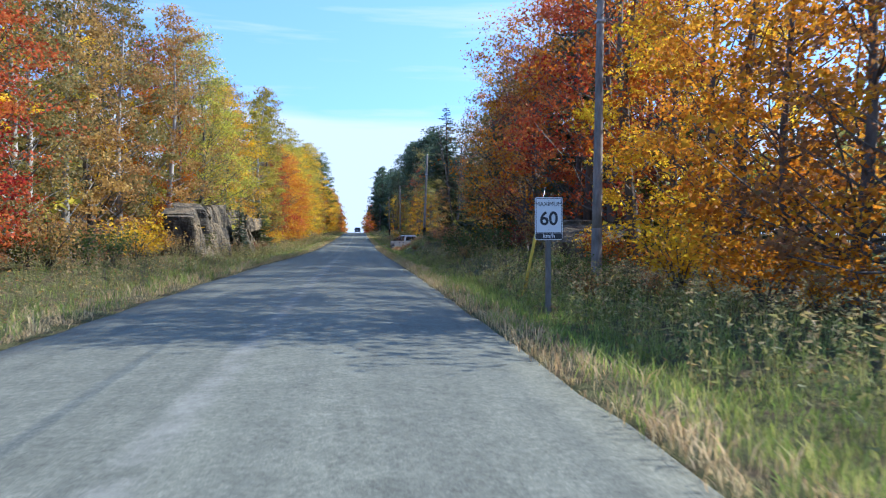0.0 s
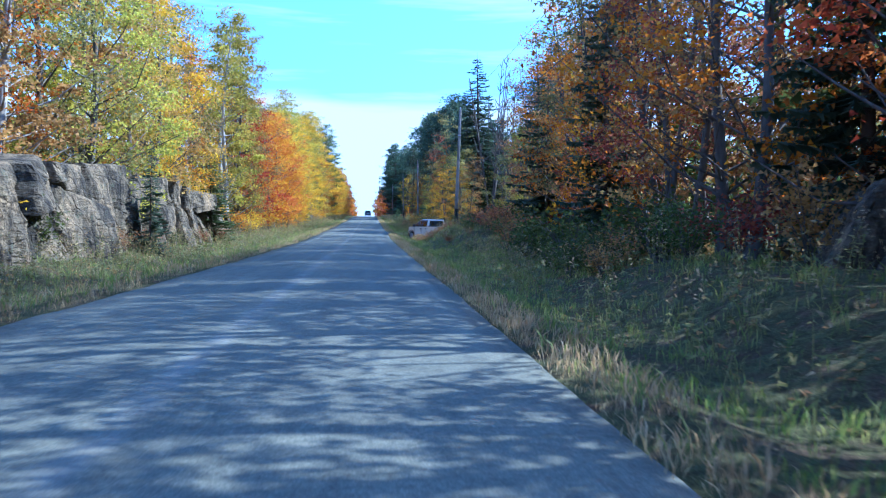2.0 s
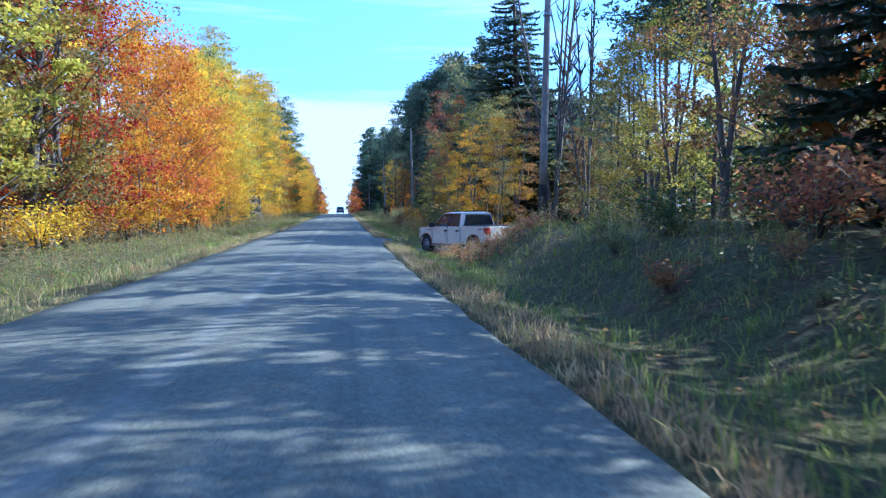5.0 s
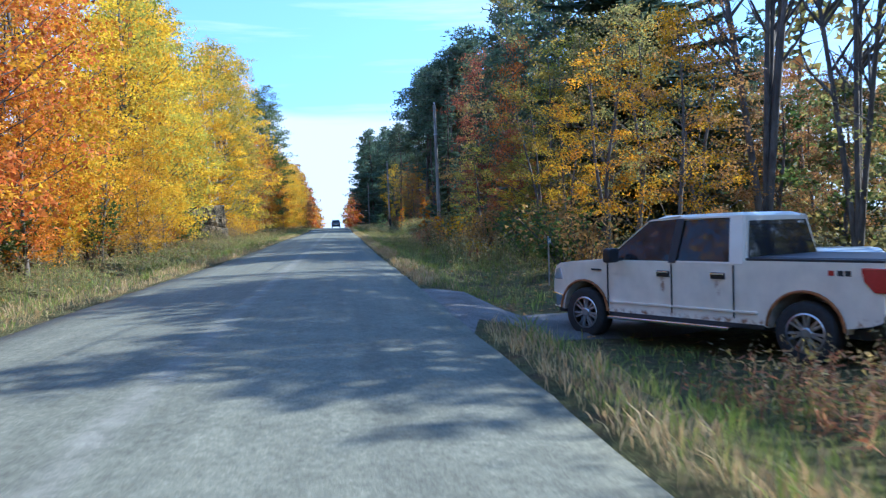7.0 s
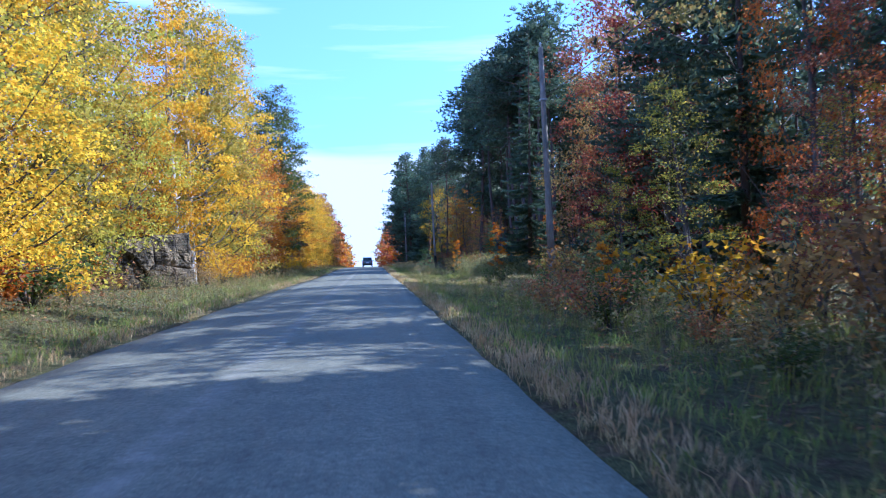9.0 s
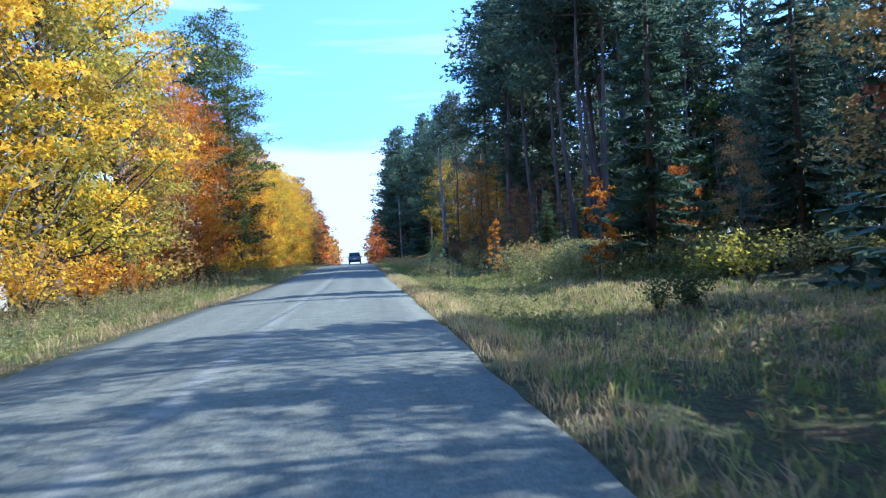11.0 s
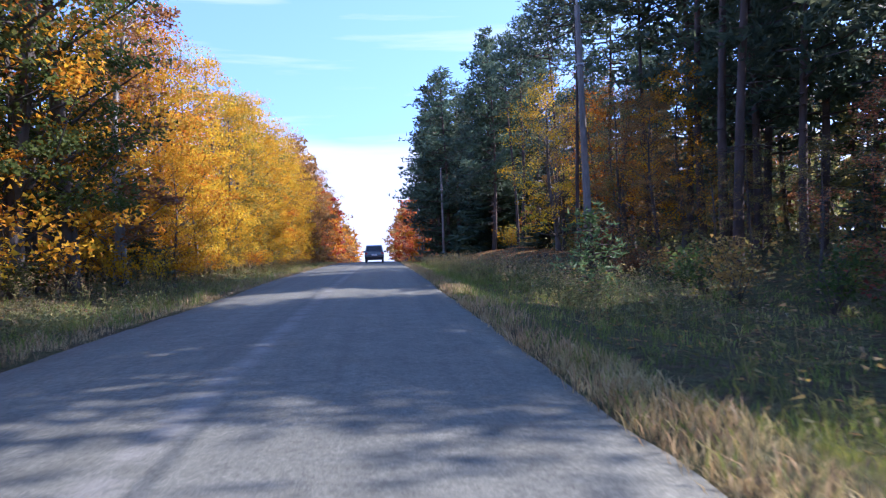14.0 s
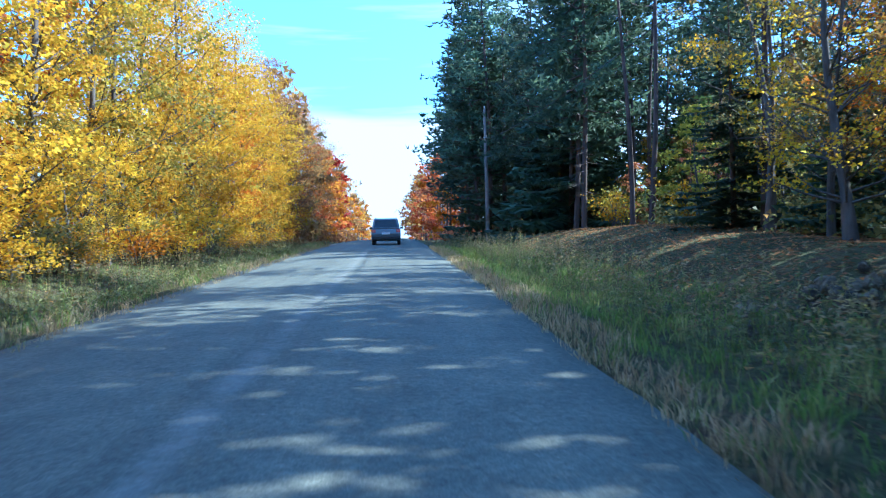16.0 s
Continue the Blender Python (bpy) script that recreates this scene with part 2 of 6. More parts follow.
def rusty_paint():
    """Off-white truck paint with rust runs under the door handles and along the sills."""
    m, n, l, b = material("truck_rusty_paint")
    a = noise_node(n, l, 3.0, 5.0)
    r = ramp(n, [(0.35, (0.74, 0.665, 0.53)), (0.65, (0.86, 0.775, 0.625))])
    l.new(a.outputs["Fac"], r.inputs["Fac"])
    tc = n.new("ShaderNodeTexCoord")
    sep = n.new("ShaderNodeSeparateXYZ")
    l.new(tc.outputs["Object"], sep.inputs[0])
    wear = noise_node(n, l, 9.0, 6.0, 0.7)
    total = None
    for y0, y1, z0, z1, cut in ((0.25, 0.36, 0.80, 1.06, 0.44), (-0.66, -0.55, 0.80, 1.06, 0.44), (-1.4, 1.4, 0.40, 0.545, 0.47), (-2.8, -2.3, 0.40, 0.66, 0.50)):
        f = None
        for axis, lo, hi in (("Y", y0, y1), ("Z", z0, z1)):
            for edge, side in ((lo, 0.05), (hi, -0.05)):
                q = n.new("ShaderNodeMapRange")
                q.inputs["From Min"].default_value, q.inputs["From Max"].default_value = edge, edge + side
                l.new(sep.outputs[axis], q.inputs["Value"])
                if f is None:
                    f = q.outputs[0]
                else:
                    p = n.new("ShaderNodeMath")
                    p.operation = "MULTIPLY"
                    l.new(f, p.inputs[0])
                    l.new(q.outputs[0], p.inputs[1])
                    f = p.outputs[0]
        q = n.new("ShaderNodeMapRange")
        q.inputs["From Min"].default_value, q.inputs["From Max"].default_value = cut, cut + 0.16
        l.new(wear.outputs["Fac"], q.inputs["Value"])
        p = n.new("ShaderNodeMath")
        p.operation = "MULTIPLY"
        l.new(f, p.inputs[0])
        l.new(q.outputs[0], p.inputs[1])
        if total is None:
            total = p.outputs[0]
        else:
            k = n.new("ShaderNodeMath")
            k.operation = "MAXIMUM"
            l.new(total, k.inputs[0])
            l.new(p.outputs[0], k.inputs[1])
            total = k.outputs[0]
    l.new(mixed(n, l, total, r.outputs[0], (0.30, 0.13, 0.045)), b.inputs["Base Color"])
    b.inputs["Roughness"].default_value, b.inputs["Coat Weight"].default_value = 0.34, 0.45
    return m


RUSTY_PAINT = rusty_paint()


def window_glass():
    m, n, l, b = material("window_glass_tinted")
    a = noise_node(n, l, 5.0, 3.0)
    r = ramp(n, [(0.3, (0.03, 0.035, 0.04)), (0.7, (0.05, 0.055, 0.06))])
    l.new(a.outputs["Fac"], r.inputs["Fac"])
    l.new(r.outputs[0], b.inputs["Base Color"])
    b.inputs["Roughness"].default_value = 0.04
    b.inputs["Transmission Weight"].default_value = 0.35
    b.inputs["IOR"].default_value = 1.45
    return m


GLASS = window_glass()


def asphalt():
    m, n, l, b = material("asphalt_worn")
    fine = noise_node(n, l, 60.0, 3.0, 0.7)
    mid = noise_node(n, l, 2.2, 5.0, 0.6)
    large = noise_node(n, l, 0.6, 5.0, 0.6, stretch=(3.2, 0.07, 1))
    grit = noise_node(n, l, 17.0, 4.0, 0.7)
    r1 = ramp(n, [(0.25, (0.078, 0.083, 0.064)), (0.5, (0.137, 0.144, 0.112)), (0.75, (0.224, 0.231, 0.180))])
    l.new(fine.outputs["Fac"], r1.inputs["Fac"])
    r2 = ramp(n, [(0.3, (0.83, 0.83, 0.83)), (0.7, (1.12, 1.115, 1.11))])
    l.new(mid.outputs["Fac"], r2.inputs["Fac"])
    r3 = ramp(n, [(0.3, (0.80, 0.80, 0.81)), (0.7, (1.15, 1.14, 1.12))])
    l.new(large.outputs["Fac"], r3.inputs["Fac"])
    c = mixed(n, l, 1.0, r1.outputs[0], r2.outputs[0], "MULTIPLY")
    c = mixed(n, l, 1.0, c, r3.outputs[0], "MULTIPLY")
    r4 = ramp(n, [(0.32, (0.70, 0.70, 0.70)), (0.68, (1.28, 1.28, 1.27))])
    l.new(grit.outputs["Fac"], r4.inputs["Fac"])
    c = mixed(n, l, 1.0, c, r4.outputs[0], "MULTIPLY")
    # hairline cracks
    tc = n.new("ShaderNodeTexCoord")
    warp = mixed(n, l, 0.9, tc.outputs["Object"], mid.outputs["Color"], "ADD")
    v = n.new("ShaderNodeTexVoronoi")
    v.feature = "DISTANCE_TO_EDGE"
    v.inputs["Scale"].default_value = 0.42
    l.new(warp, v.inputs["Vector"])
    crack = n.new("ShaderNodeMapRange")
    crack.inputs["From Min"].default_value, crack.inputs["From Max"].default_value = 0.004, 0.014
    crack.inputs["To Min"].default_value = 0.86
    l.new(v.outputs["Distance"], crack.inputs["Value"])
    c = mixed(n, l, 1.0, c, crack.outputs[0], "MULTIPLY")
    # worn paint of an old centre line, pale and broken
    sep = n.new("ShaderNodeSeparateXYZ")
    l.new(tc.outputs["Object"], sep.inputs[0])
    off = n.new("ShaderNodeMath")
    off.operation = "ADD"
    off.inputs[1].default_value = 1.52
    l.new(sep.outputs["X"], off.inputs[0])
    dist = n.new("ShaderNodeMath")
    dist.operation = "ABSOLUTE"
    l.new(off.outputs[0], dist.inputs[0])
    near = n.new("ShaderNodeMapRange")
    near.inputs["From Min"].default_value, near.inputs["From Max"].default_value = 0.20, 0.05
    l.new(dist.outputs[0], near.inputs["Value"])
    worn = n.new("ShaderNodeMapRange")
    worn.inputs["From Min"].default_value, worn.inputs["From Max"].default_value = 0.30, 0.62
    worn.inputs["To Max"].default_value = 0.20
    l.new(mid.outputs["Fac"], worn.inputs["Value"])
    f = n.new("ShaderNodeMath")
    f.operation = "MULTIPLY"
    l.new(near.outputs[0], f.inputs[0])
    l.new(worn.outputs[0], f.inputs[1])
    c = mixed(n, l, f.outputs[0], c, (0.42, 0.41, 0.37))
    l.new(c, b.inputs["Base Color"])
    b.inputs["Roughness"].default_value = 0.85
    b.inputs["Specular IOR Level"].default_value = 0.22
    bump(n, l, fine.outputs["Fac"], b, 0.5, 0.006)
    return m


ASPHALT = asphalt()


def gravel():
    m, n, l, b = material("gravel_drive")
    a = noise_node(n, l, 38.0, 4.0, 0.75)
    c = noise_node(n, l, 1.3, 4.0, 0.6)
    r = ramp(n, [(0.3, (0.055, 0.052, 0.048)), (0.5, (0.13, 0.125, 0.115)), (0.72, (0.26, 0.25, 0.235))])
    l.new(a.outputs["Fac"], r.inputs["Fac"])
    r2 = ramp(n, [(0.35, (0.62, 0.60, 0.55)), (0.65, (1.1, 1.1, 1.1))])
    l.new(c.outputs["Fac"], r2.inputs["Fac"])
    l.new(mixed(n, l, 1.0, r.outputs[0], r2.outputs[0], "MULTIPLY"), b.inputs["Base Color"])
    b.inputs["Roughness"].default_value = 0.95
    bump(n, l, a.outputs["Fac"], b, 0.8, 0.02)
    return m


GRAVEL = gravel()


def soil():
    """Leaf litter under the trees, a thatch of dead stalks and thin turf on the verges, all broken up."""
    m, n, l, b = material("ground_litter")
    fine = noise_node(n, l, 26.0, 8.0, 0.75)
    stalk_a = noise_node(n, l, 15.0, 5.0, 0.7, stretch=(5.0, 0.9, 1.0))
    stalk_b = noise_node(n, l, 15.0, 5.0, 0.7, stretch=(0.9, 5.0, 1.0))
    thatch = n.new("ShaderNodeMath")
    thatch.operation = "MAXIMUM"
    l.new(stalk_a.outputs["Fac"], thatch.inputs[0])
    l.new(stalk_b.outputs["Fac"], thatch.inputs[1])
    mid = noise_node(n, l, 1.9, 7.0, 0.7)
    tuft = noise_node(n, l, 5.5, 5.0, 0.65)
    r1 = ramp(n, [(0.30, (0.035, 0.026, 0.017)), (0.47, (0.11, 0.078, 0.046)), (0.58, (0.20, 0.145, 0.083)), (0.72, (0.36, 0.24, 0.13))])
    l.new(fine.outputs["Fac"], r1.inputs["Fac"])
    r2 = ramp(n, [(0.42, (0.040, 0.046, 0.018)), (0.55, (0.125, 0.130, 0.050)), (0.64, (0.22, 0.205, 0.085)), (0.78, (0.42, 0.36, 0.19))])
    l.new(thatch.outputs[0], r2.inputs["Fac"])
    mr = n.new("ShaderNodeMapRange")
    mr.inputs["From Min"].default_value, mr.inputs["From Max"].default_value = 0.36, 0.52
    l.new(mid.outputs["Fac"], mr.inputs["Value"])
    c = mixed(n, l, mr.outputs[0], r1.outputs[0], r2.outputs[0])
    deep = ramp(n, [(0.35, (0.55, 0.55, 0.55)), (0.6, (1.1, 1.1, 1.1))])
    l.new(tuft.outputs["Fac"], deep.inputs["Fac"])
    l.new(mixed(n, l, 1.0, c, deep.outputs[0], "MULTIPLY"), b.inputs["Base Color"])
    b.inputs["Roughness"].default_value = 0.95
    b.inputs["Specular IOR Level"].default_value = 0.15
    relief = n.new("ShaderNodeMath")
    relief.operation = "MULTIPLY_ADD"
    relief.inputs[1].default_value = 2.5
    l.new(tuft.outputs["Fac"], relief.inputs[0])
    l.new(thatch.outputs[0], relief.inputs[2])
    bump(n, l, relief.outputs[0], b, 1.0, 0.08)
    return m


SOIL = soil()


def stone():
    m, n, l, b = material("granite_lichen")
    fine = noise_node(n, l, 9.0, 8.0, 0.7)
    mid = noise_node(n, l, 0.9, 5.0, 0.6)
    r1 = ramp(n, [(0.25, (0.040, 0.034, 0.022)), (0.5, (0.150, 0.124, 0.078)), (0.75, (0.33, 0.275, 0.175))])
    l.new(fine.outputs["Fac"], r1.inputs["Fac"])
    r2 = ramp(n, [(0.36, (0.28, 0.28, 0.29)), (0.5, (0.90, 0.88, 0.86)), (0.68, (1.5, 1.36, 1.2))])
    l.new(mid.outputs["Fac"], r2.inputs["Fac"])
    c = mixed(n, l, 1.0, r1.outputs[0], r2.outputs[0], "MULTIPLY")
    runs = noise_node(n, l, 2.4, 6.0, 0.65, stretch=(1, 1, 0.3))
    r3 = ramp(n, [(0.40, (0.30, 0.29, 0.26)), (0.54, (1.0, 1.0, 1.0)), (0.75, (1.2, 1.15, 1.0))])
    l.new(runs.outputs["Fac"], r3.inputs["Fac"])
    c = mixed(n, l, 1.0, c, r3.outputs[0], "MULTIPLY")
    ledge = noise_node(n, l, 3.4, 5.0, 0.6, stretch=(0.5, 0.5, 2.6))
    lich = noise_node(n, l, 3.1, 6.0, 0.7)
    mr = n.new("ShaderNodeMapRange")
    mr.inputs["From Min"].default_value, mr.inputs["From Max"].default_value = 0.56, 0.66
    mr.inputs["To Max"].default_value = 0.7
    l.new(lich.outputs["Fac"], mr.inputs["Value"])
    c = mixed(n, l, mr.outputs[0], c, (0.075, 0.085, 0.05))
    l.new(c, b.inputs["Base Color"])
    b.inputs["Roughness"].default_value = 0.92
    wob = mixed(n, l, 0.5, n.new("ShaderNodeTexCoord").outputs["Object"], mid.outputs["Color"], "ADD")
    vor = n.new("ShaderNodeTexVoronoi")
    vor.feature = "DISTANCE_TO_EDGE"
    vor.inputs["Scale"].default_value = 1.5
    l.new(wob, vor.inputs["Vector"])
    split = n.new("ShaderNodeMapRange")
    split.inputs["From Max"].default_value = 0.07
    l.new(vor.outputs["Distance"], split.inputs["Value"])
    relief = n.new("ShaderNodeMath")
    relief.operation = "MULTIPLY_ADD"
    relief.inputs[1].default_value = 0.9
    l.new(split.outputs[0], relief.inputs[0])
    rough = n.new("ShaderNodeMath")
    rough.operation = "MULTIPLY_ADD"
    rough.inputs[1].default_value = 2.4
    l.new(ledge.outputs["Fac"], rough.inputs[0])
    l.new(fine.outputs["Fac"], rough.inputs[2])
    l.new(rough.outputs[0], relief.inputs[2])
    bump(n, l, relief.outputs[0], b, 1.0, 0.06)
    return m


STONE = stone()

# ---------------------------------------------------------------- building helpers


def mesh_from(name, verts, faces, mat=None, smooth=False):
    """One mesh from arrays; all faces have the same number of corners."""
    verts, faces = np.asarray(verts, np.float32), np.asarray(faces, np.int32)
    me = bpy.data.meshes.new(name)
    k = faces.shape[1]
    me.vertices.add(len(verts))
    me.vertices.foreach_set("co", verts.ravel())
    me.loops.add(faces.size)
    me.loops.foreach_set("vertex_index", faces.ravel())
    me.polygons.add(len(faces))
    me.polygons.foreach_set("loop_start", np.arange(0, faces.size, k, dtype=np.int32))
    if smooth:
        me.polygons.foreach_set("use_smooth", np.ones(len(faces), bool))
    me.update(calc_edges=True)
    if mat:
        me.materials.append(mat)
    return me


def part(name, bm, mat, parent=None, label=""):
    """Links a bmesh as one mesh object, under a thing or a part where one is given."""
    me = bpy.data.meshes.new(name)
    bm.normal_update()
    bm.to_mesh(me)
    bm.free()
    if mat:
        me.materials.append(mat)
    ob = new(name, me)
    if parent:
        ob.parent = parent
    if label:
        ob["label"] = label
    return ob


def under(name, me, parent, label=""):
    ob = new(name, me)
    ob.parent = parent
    if label:
        ob["label"] = label
    return ob


def box(bm, x0, x1, y0, y1, z0, z1, bevel=0.0, m=None):
    r = bmesh.ops.create_cube(bm, size=1.0)
    vs = r["verts"]
    for v in vs:
        v.co = Vector((x0 + (v.co.x + 0.5) * (x1 - x0), y0 + (v.co.y + 0.5) * (y1 - y0), z0 + (v.co.z + 0.5) * (z1 - z0)))
    if bevel:
        es = list({e for v in vs for e in v.link_edges})
        vs = bmesh.ops.bevel(bm, geom=es, offset=bevel, segments=2, affect="EDGES", profile=0.6)["verts"]
    if m is not None:
        bmesh.ops.transform(bm, matrix=m, verts=list({v for v in vs if v.is_valid}))
    return vs


def lathe(bm, profile, steps=24, axis="X", caps=True):
    """A turned solid: profile of (radius, offset along the axis)."""
    rings = []
    for r, o in profile:
        ring = []
        for k in range(steps):
            a = 2 * math.pi * k / steps
            p = (o, r * math.cos(a), r * math.sin(a)) if axis == "X" else (r * math.cos(a), r * math.sin(a), o)
            ring.append(bm.verts.new(p))
        rings.append(ring)
    for a, b in zip(rings, rings[1:]):
        for k in range(steps):
            f = bm.faces.new((a[k], a[(k + 1) % steps], b[(k + 1) % steps], b[k]))
            f.smooth = True
    if caps:
        bm.faces.new(rings[0][::-1])
        bm.faces.new(rings[-1])


def tube_arrays(path, radii, sides=6):
    """Vertices and quads of a bent, tapered tube."""
    path = np.asarray(path, float)
    n = len(path)
    tang = np.gradient(path, axis=0)
    tang /= np.linalg.norm(tang, axis=1)[:, None] + 1e-9
    ref = np.where(np.abs(tang[:, 2:3]) > 0.9, np.array([[1.0, 0, 0]]), np.array([[0, 0, 1.0]]))
    u = np.cross(tang, ref)
    u /= np.linalg.norm(u, axis=1)[:, None]
    w = np.cross(tang, u)
    a = np.arange(sides) * 2 * math.pi / sides
    v = path[:, None] + np.asarray(radii)[:, None, None] * (np.cos(a)[None, :, None] * u[:, None] + np.sin(a)[None, :, None] * w[:, None])
    k = np.arange(sides)
    q = []
    for i in range(n - 1):
        q.append(np.stack([i * sides + k, i * sides + (k + 1) % sides, (i + 1) * sides + (k + 1) % sides, (i + 1) * sides + k], 1))
    return v.reshape(-1, 3), np.concatenate(q)


def gather(pieces):
    """Joins (verts, faces) pairs."""
    vs, fs, off = [], [], 0
    for v, f in pieces:
        vs.append(v)
        fs.append(f + off)
        off += len(v)
    return np.concatenate(vs), np.concatenate(fs)


def leaf_triangles(rng, centres, size, flat=0.5, wide=0.42):
    """One pointed leaf at each centre, in any direction; flat: how far they lie level."""
    n = len(centres)
    d = rng.normal(size=(n, 3))
    d[:, 2] = d[:, 2] * (1 - flat) - 0.25
    d /= np.linalg.norm(d, axis=1)[:, None]
    s = np.cross(d, rng.normal(size=(n, 3)))
    s /= np.linalg.norm(s, axis=1)[:, None] + 1e-9
    ln = size * rng.uniform(0.65, 1.35, (n, 1))
    a = centres - s * ln * wide
    b = centres + s * ln * wide
    c = centres + d * ln
    v = np.stack([a, b, c], 1).reshape(-1, 3)
    return v, np.arange(3 * n).reshape(-1, 3)


# ---------------------------------------------------------------- the lie of the land
ROAD_L, ROAD_R = -4.37, 1.60
_ky = np.array([-400, -60, 0, 30, 50, 75, 100, 120, 147, 160, 173, 180, 190, 199, 210, 223, 236, 250, 265, 300, 350, 450, 800, 2500.0])
_kz = np.array([0.6, 0.1, 0, -0.03, -0.2, -0.32, -0.1, 0.03, 0.41, 0.53, 0.64, 0.73, 0.91, 1.07, 1.19, 1.34, 1.46, 1.54, 1.56, 1.35, 0.7, -1.6, -9, -20.0])
_ty = np.arange(-400, 2500.0, 1.0)
_tz = np.interp(_ty, _ky, _kz)
_win = np.exp(-0.5 * (np.arange(-18, 19) / 6.0) ** 2)
_tz = np.convolve(np.pad(_tz, 18, mode="edge"), _win / _win.sum(), mode="valid")


def road_z(y):
    return np.interp(y, _ty, _tz)


def hump(v, a, b, soft):
    """1 between a and b, falling to 0 over soft on both sides."""
    return np.clip((v - a) / soft + 1, 0, 1) * np.clip((b - v) / soft + 1, 0, 1)


def ease(t):
    t = np.clip(t, 0, 1)
    return t * t * (3 - 2 * t)


def ground_z(x, y):
    x, y = np.asarray(x, float), np.asarray(y, float)
    z = road_z(y)
    u = np.maximum(x - ROAD_R, 0)
    w = np.maximum(ROAD_L - x, 0)
    right = -0.06 * ease(u / 0.5) - 0.25 * ease((u - 0.6) / 1.2) + 0.25 * ease((u - 3.5) / 3) + 0.5 * ease((u - 9) / 10)
    right = right + ease((u - 2.4) / 2.2) * (0.7 * hump(y, 27, 40, 6) + 1.05 * hump(y, 70, 85, 6)) * hump(u, 0, 9, 6)
    right = right - 0.32 * ease(u / 2.0) * hump(y, 92, 103, 5) * hump(u, 0, 8, 5)
    right = right - 0.85 * ease((u - 6.5) / 3.5) * hump(y, 96, 106, 4) * hump(u, 8, 16, 4)
    right = right + 0.95 * ease((u - 2.5) / 6) * hump(y, 208, 240, 10)
    right = right - 0.3 * ease((u - 2) / 3) * hump(y, 180, 198, 8) * hump(u, 0, 10, 4)
    left = -0.06 * ease(w / 0.5) - 0.24 * ease((w - 0.6) / 1.4) + 0.45 * ease((w - 2.6) / 2.5) + 0.5 * ease((w - 8) / 10)
    rough = 0.05 * np.sin(x * 1.7 + y * 0.6) * np.sin(y * 1.13 - x * 0.4) + 0.16 * np.sin(x * 0.31 + 1.0) * np.sin(y * 0.21 + 0.5) * ease((np.maximum(u, w) - 4) / 5)
    edge = ease(np.maximum(u, w) / 0.6)
    under_road = -0.10 * (1 - ease((np.maximum(u, w)) / 0.06))
    return z + right + left + rough * edge + under_road


def gz(x, y):
    return float(ground_z(x, y))


def build_ground():
    xs = np.concatenate([[-1500, -900, -500, -300, -180, -110, -70], np.arange(-48, -14, 2.5), np.arange(-14, ROAD_L - 0.05, 0.4), [ROAD_L - 0.02, ROAD_L + 0.08, -1.4, ROAD_R - 0.08, ROAD_R + 0.02], np.arange(ROAD_R + 0.3, 14, 0.4), np.arange(14, 50, 2.5), [70, 110, 180, 300, 500, 900, 1500]])
    ys = np.concatenate([[-400, -250, -150, -90, -60, -40, -25], np.arange(-15, 262, 1.0), np.arange(262, 460, 6.0), [480, 520, 600, 800, 1200, 1700, 2400]])
    gx, gy = np.meshgrid(xs, ys)
    v = np.stack([gx, gy, ground_z(gx, gy)], -1).reshape(-1, 3)
    nx = len(xs)
    i = (np.arange(len(ys) - 1)[:, None] * nx + np.arange(nx - 1)).ravel()
    f = np.stack([i, i + 1, i + nx + 1, i + nx], 1)
    return tagged(new("ground", mesh_from("ground", v, f, SOIL, True)), "forest floor and verge soil with leaf litter and thin turf", "ground", kind="structure")


build_ground()


def build_road():
    rng = np.random.default_rng(5)
    ys = np.concatenate([np.arange(-40, 262, 0.5), np.arange(262, 620, 4.0)])
    cols = np.linspace(0, 1, 13)
    n = len(ys)
    smooth_noise = lambda s, amp: np.convolve(rng.normal(size=n + 2 * s), np.ones(s) / s, mode="same")[s:-s] * amp * math.sqrt(s)  # noqa: E731
    el = np.interp(ys, [150, 195, 210, 240], [ROAD_L, ROAD_L, ROAD_L - 0.45, ROAD_L - 0.6]) + smooth_noise(3, 0.03) + smooth_noise(14, 0.025)
    er = np.interp(ys, [20, 60, 85, 120, 155, 175, 200, 210], [1.68, 1.64, 1.54, 1.56, 1.62, 1.70, 1.66, 1.76]) + smooth_noise(3, 0.02) + smooth_noise(14, 0.014)
    x = el[:, None] * (1 - cols) + er[:, None] * cols
    crown = 0.075 * (1 - (2 * cols - 1) ** 2)
    z = road_z(ys)[:, None] + crown - 0.02
    top = np.stack([x, np.repeat(ys[:, None], 13, 1), z], -1)
    skirt_l, skirt_r = top[:, :1] + np.array([-0.05, 0, -0.14]), top[:, -1:] + np.array([0.05, 0, -0.14])
    v = np.concatenate([skirt_l, top, skirt_r], 1)
    m = v.shape[1]
    i = (np.arange(n - 1)[:, None] * m + np.arange(m - 1)).ravel()
    return tagged(new("road", mesh_from("road", v.reshape(-1, 3), np.stack([i, i + 1, i + m + 1, i + m], 1), ASPHALT, True)), "worn grey asphalt road with cracks and crumbling edges", "road", kind="structure")


build_road()


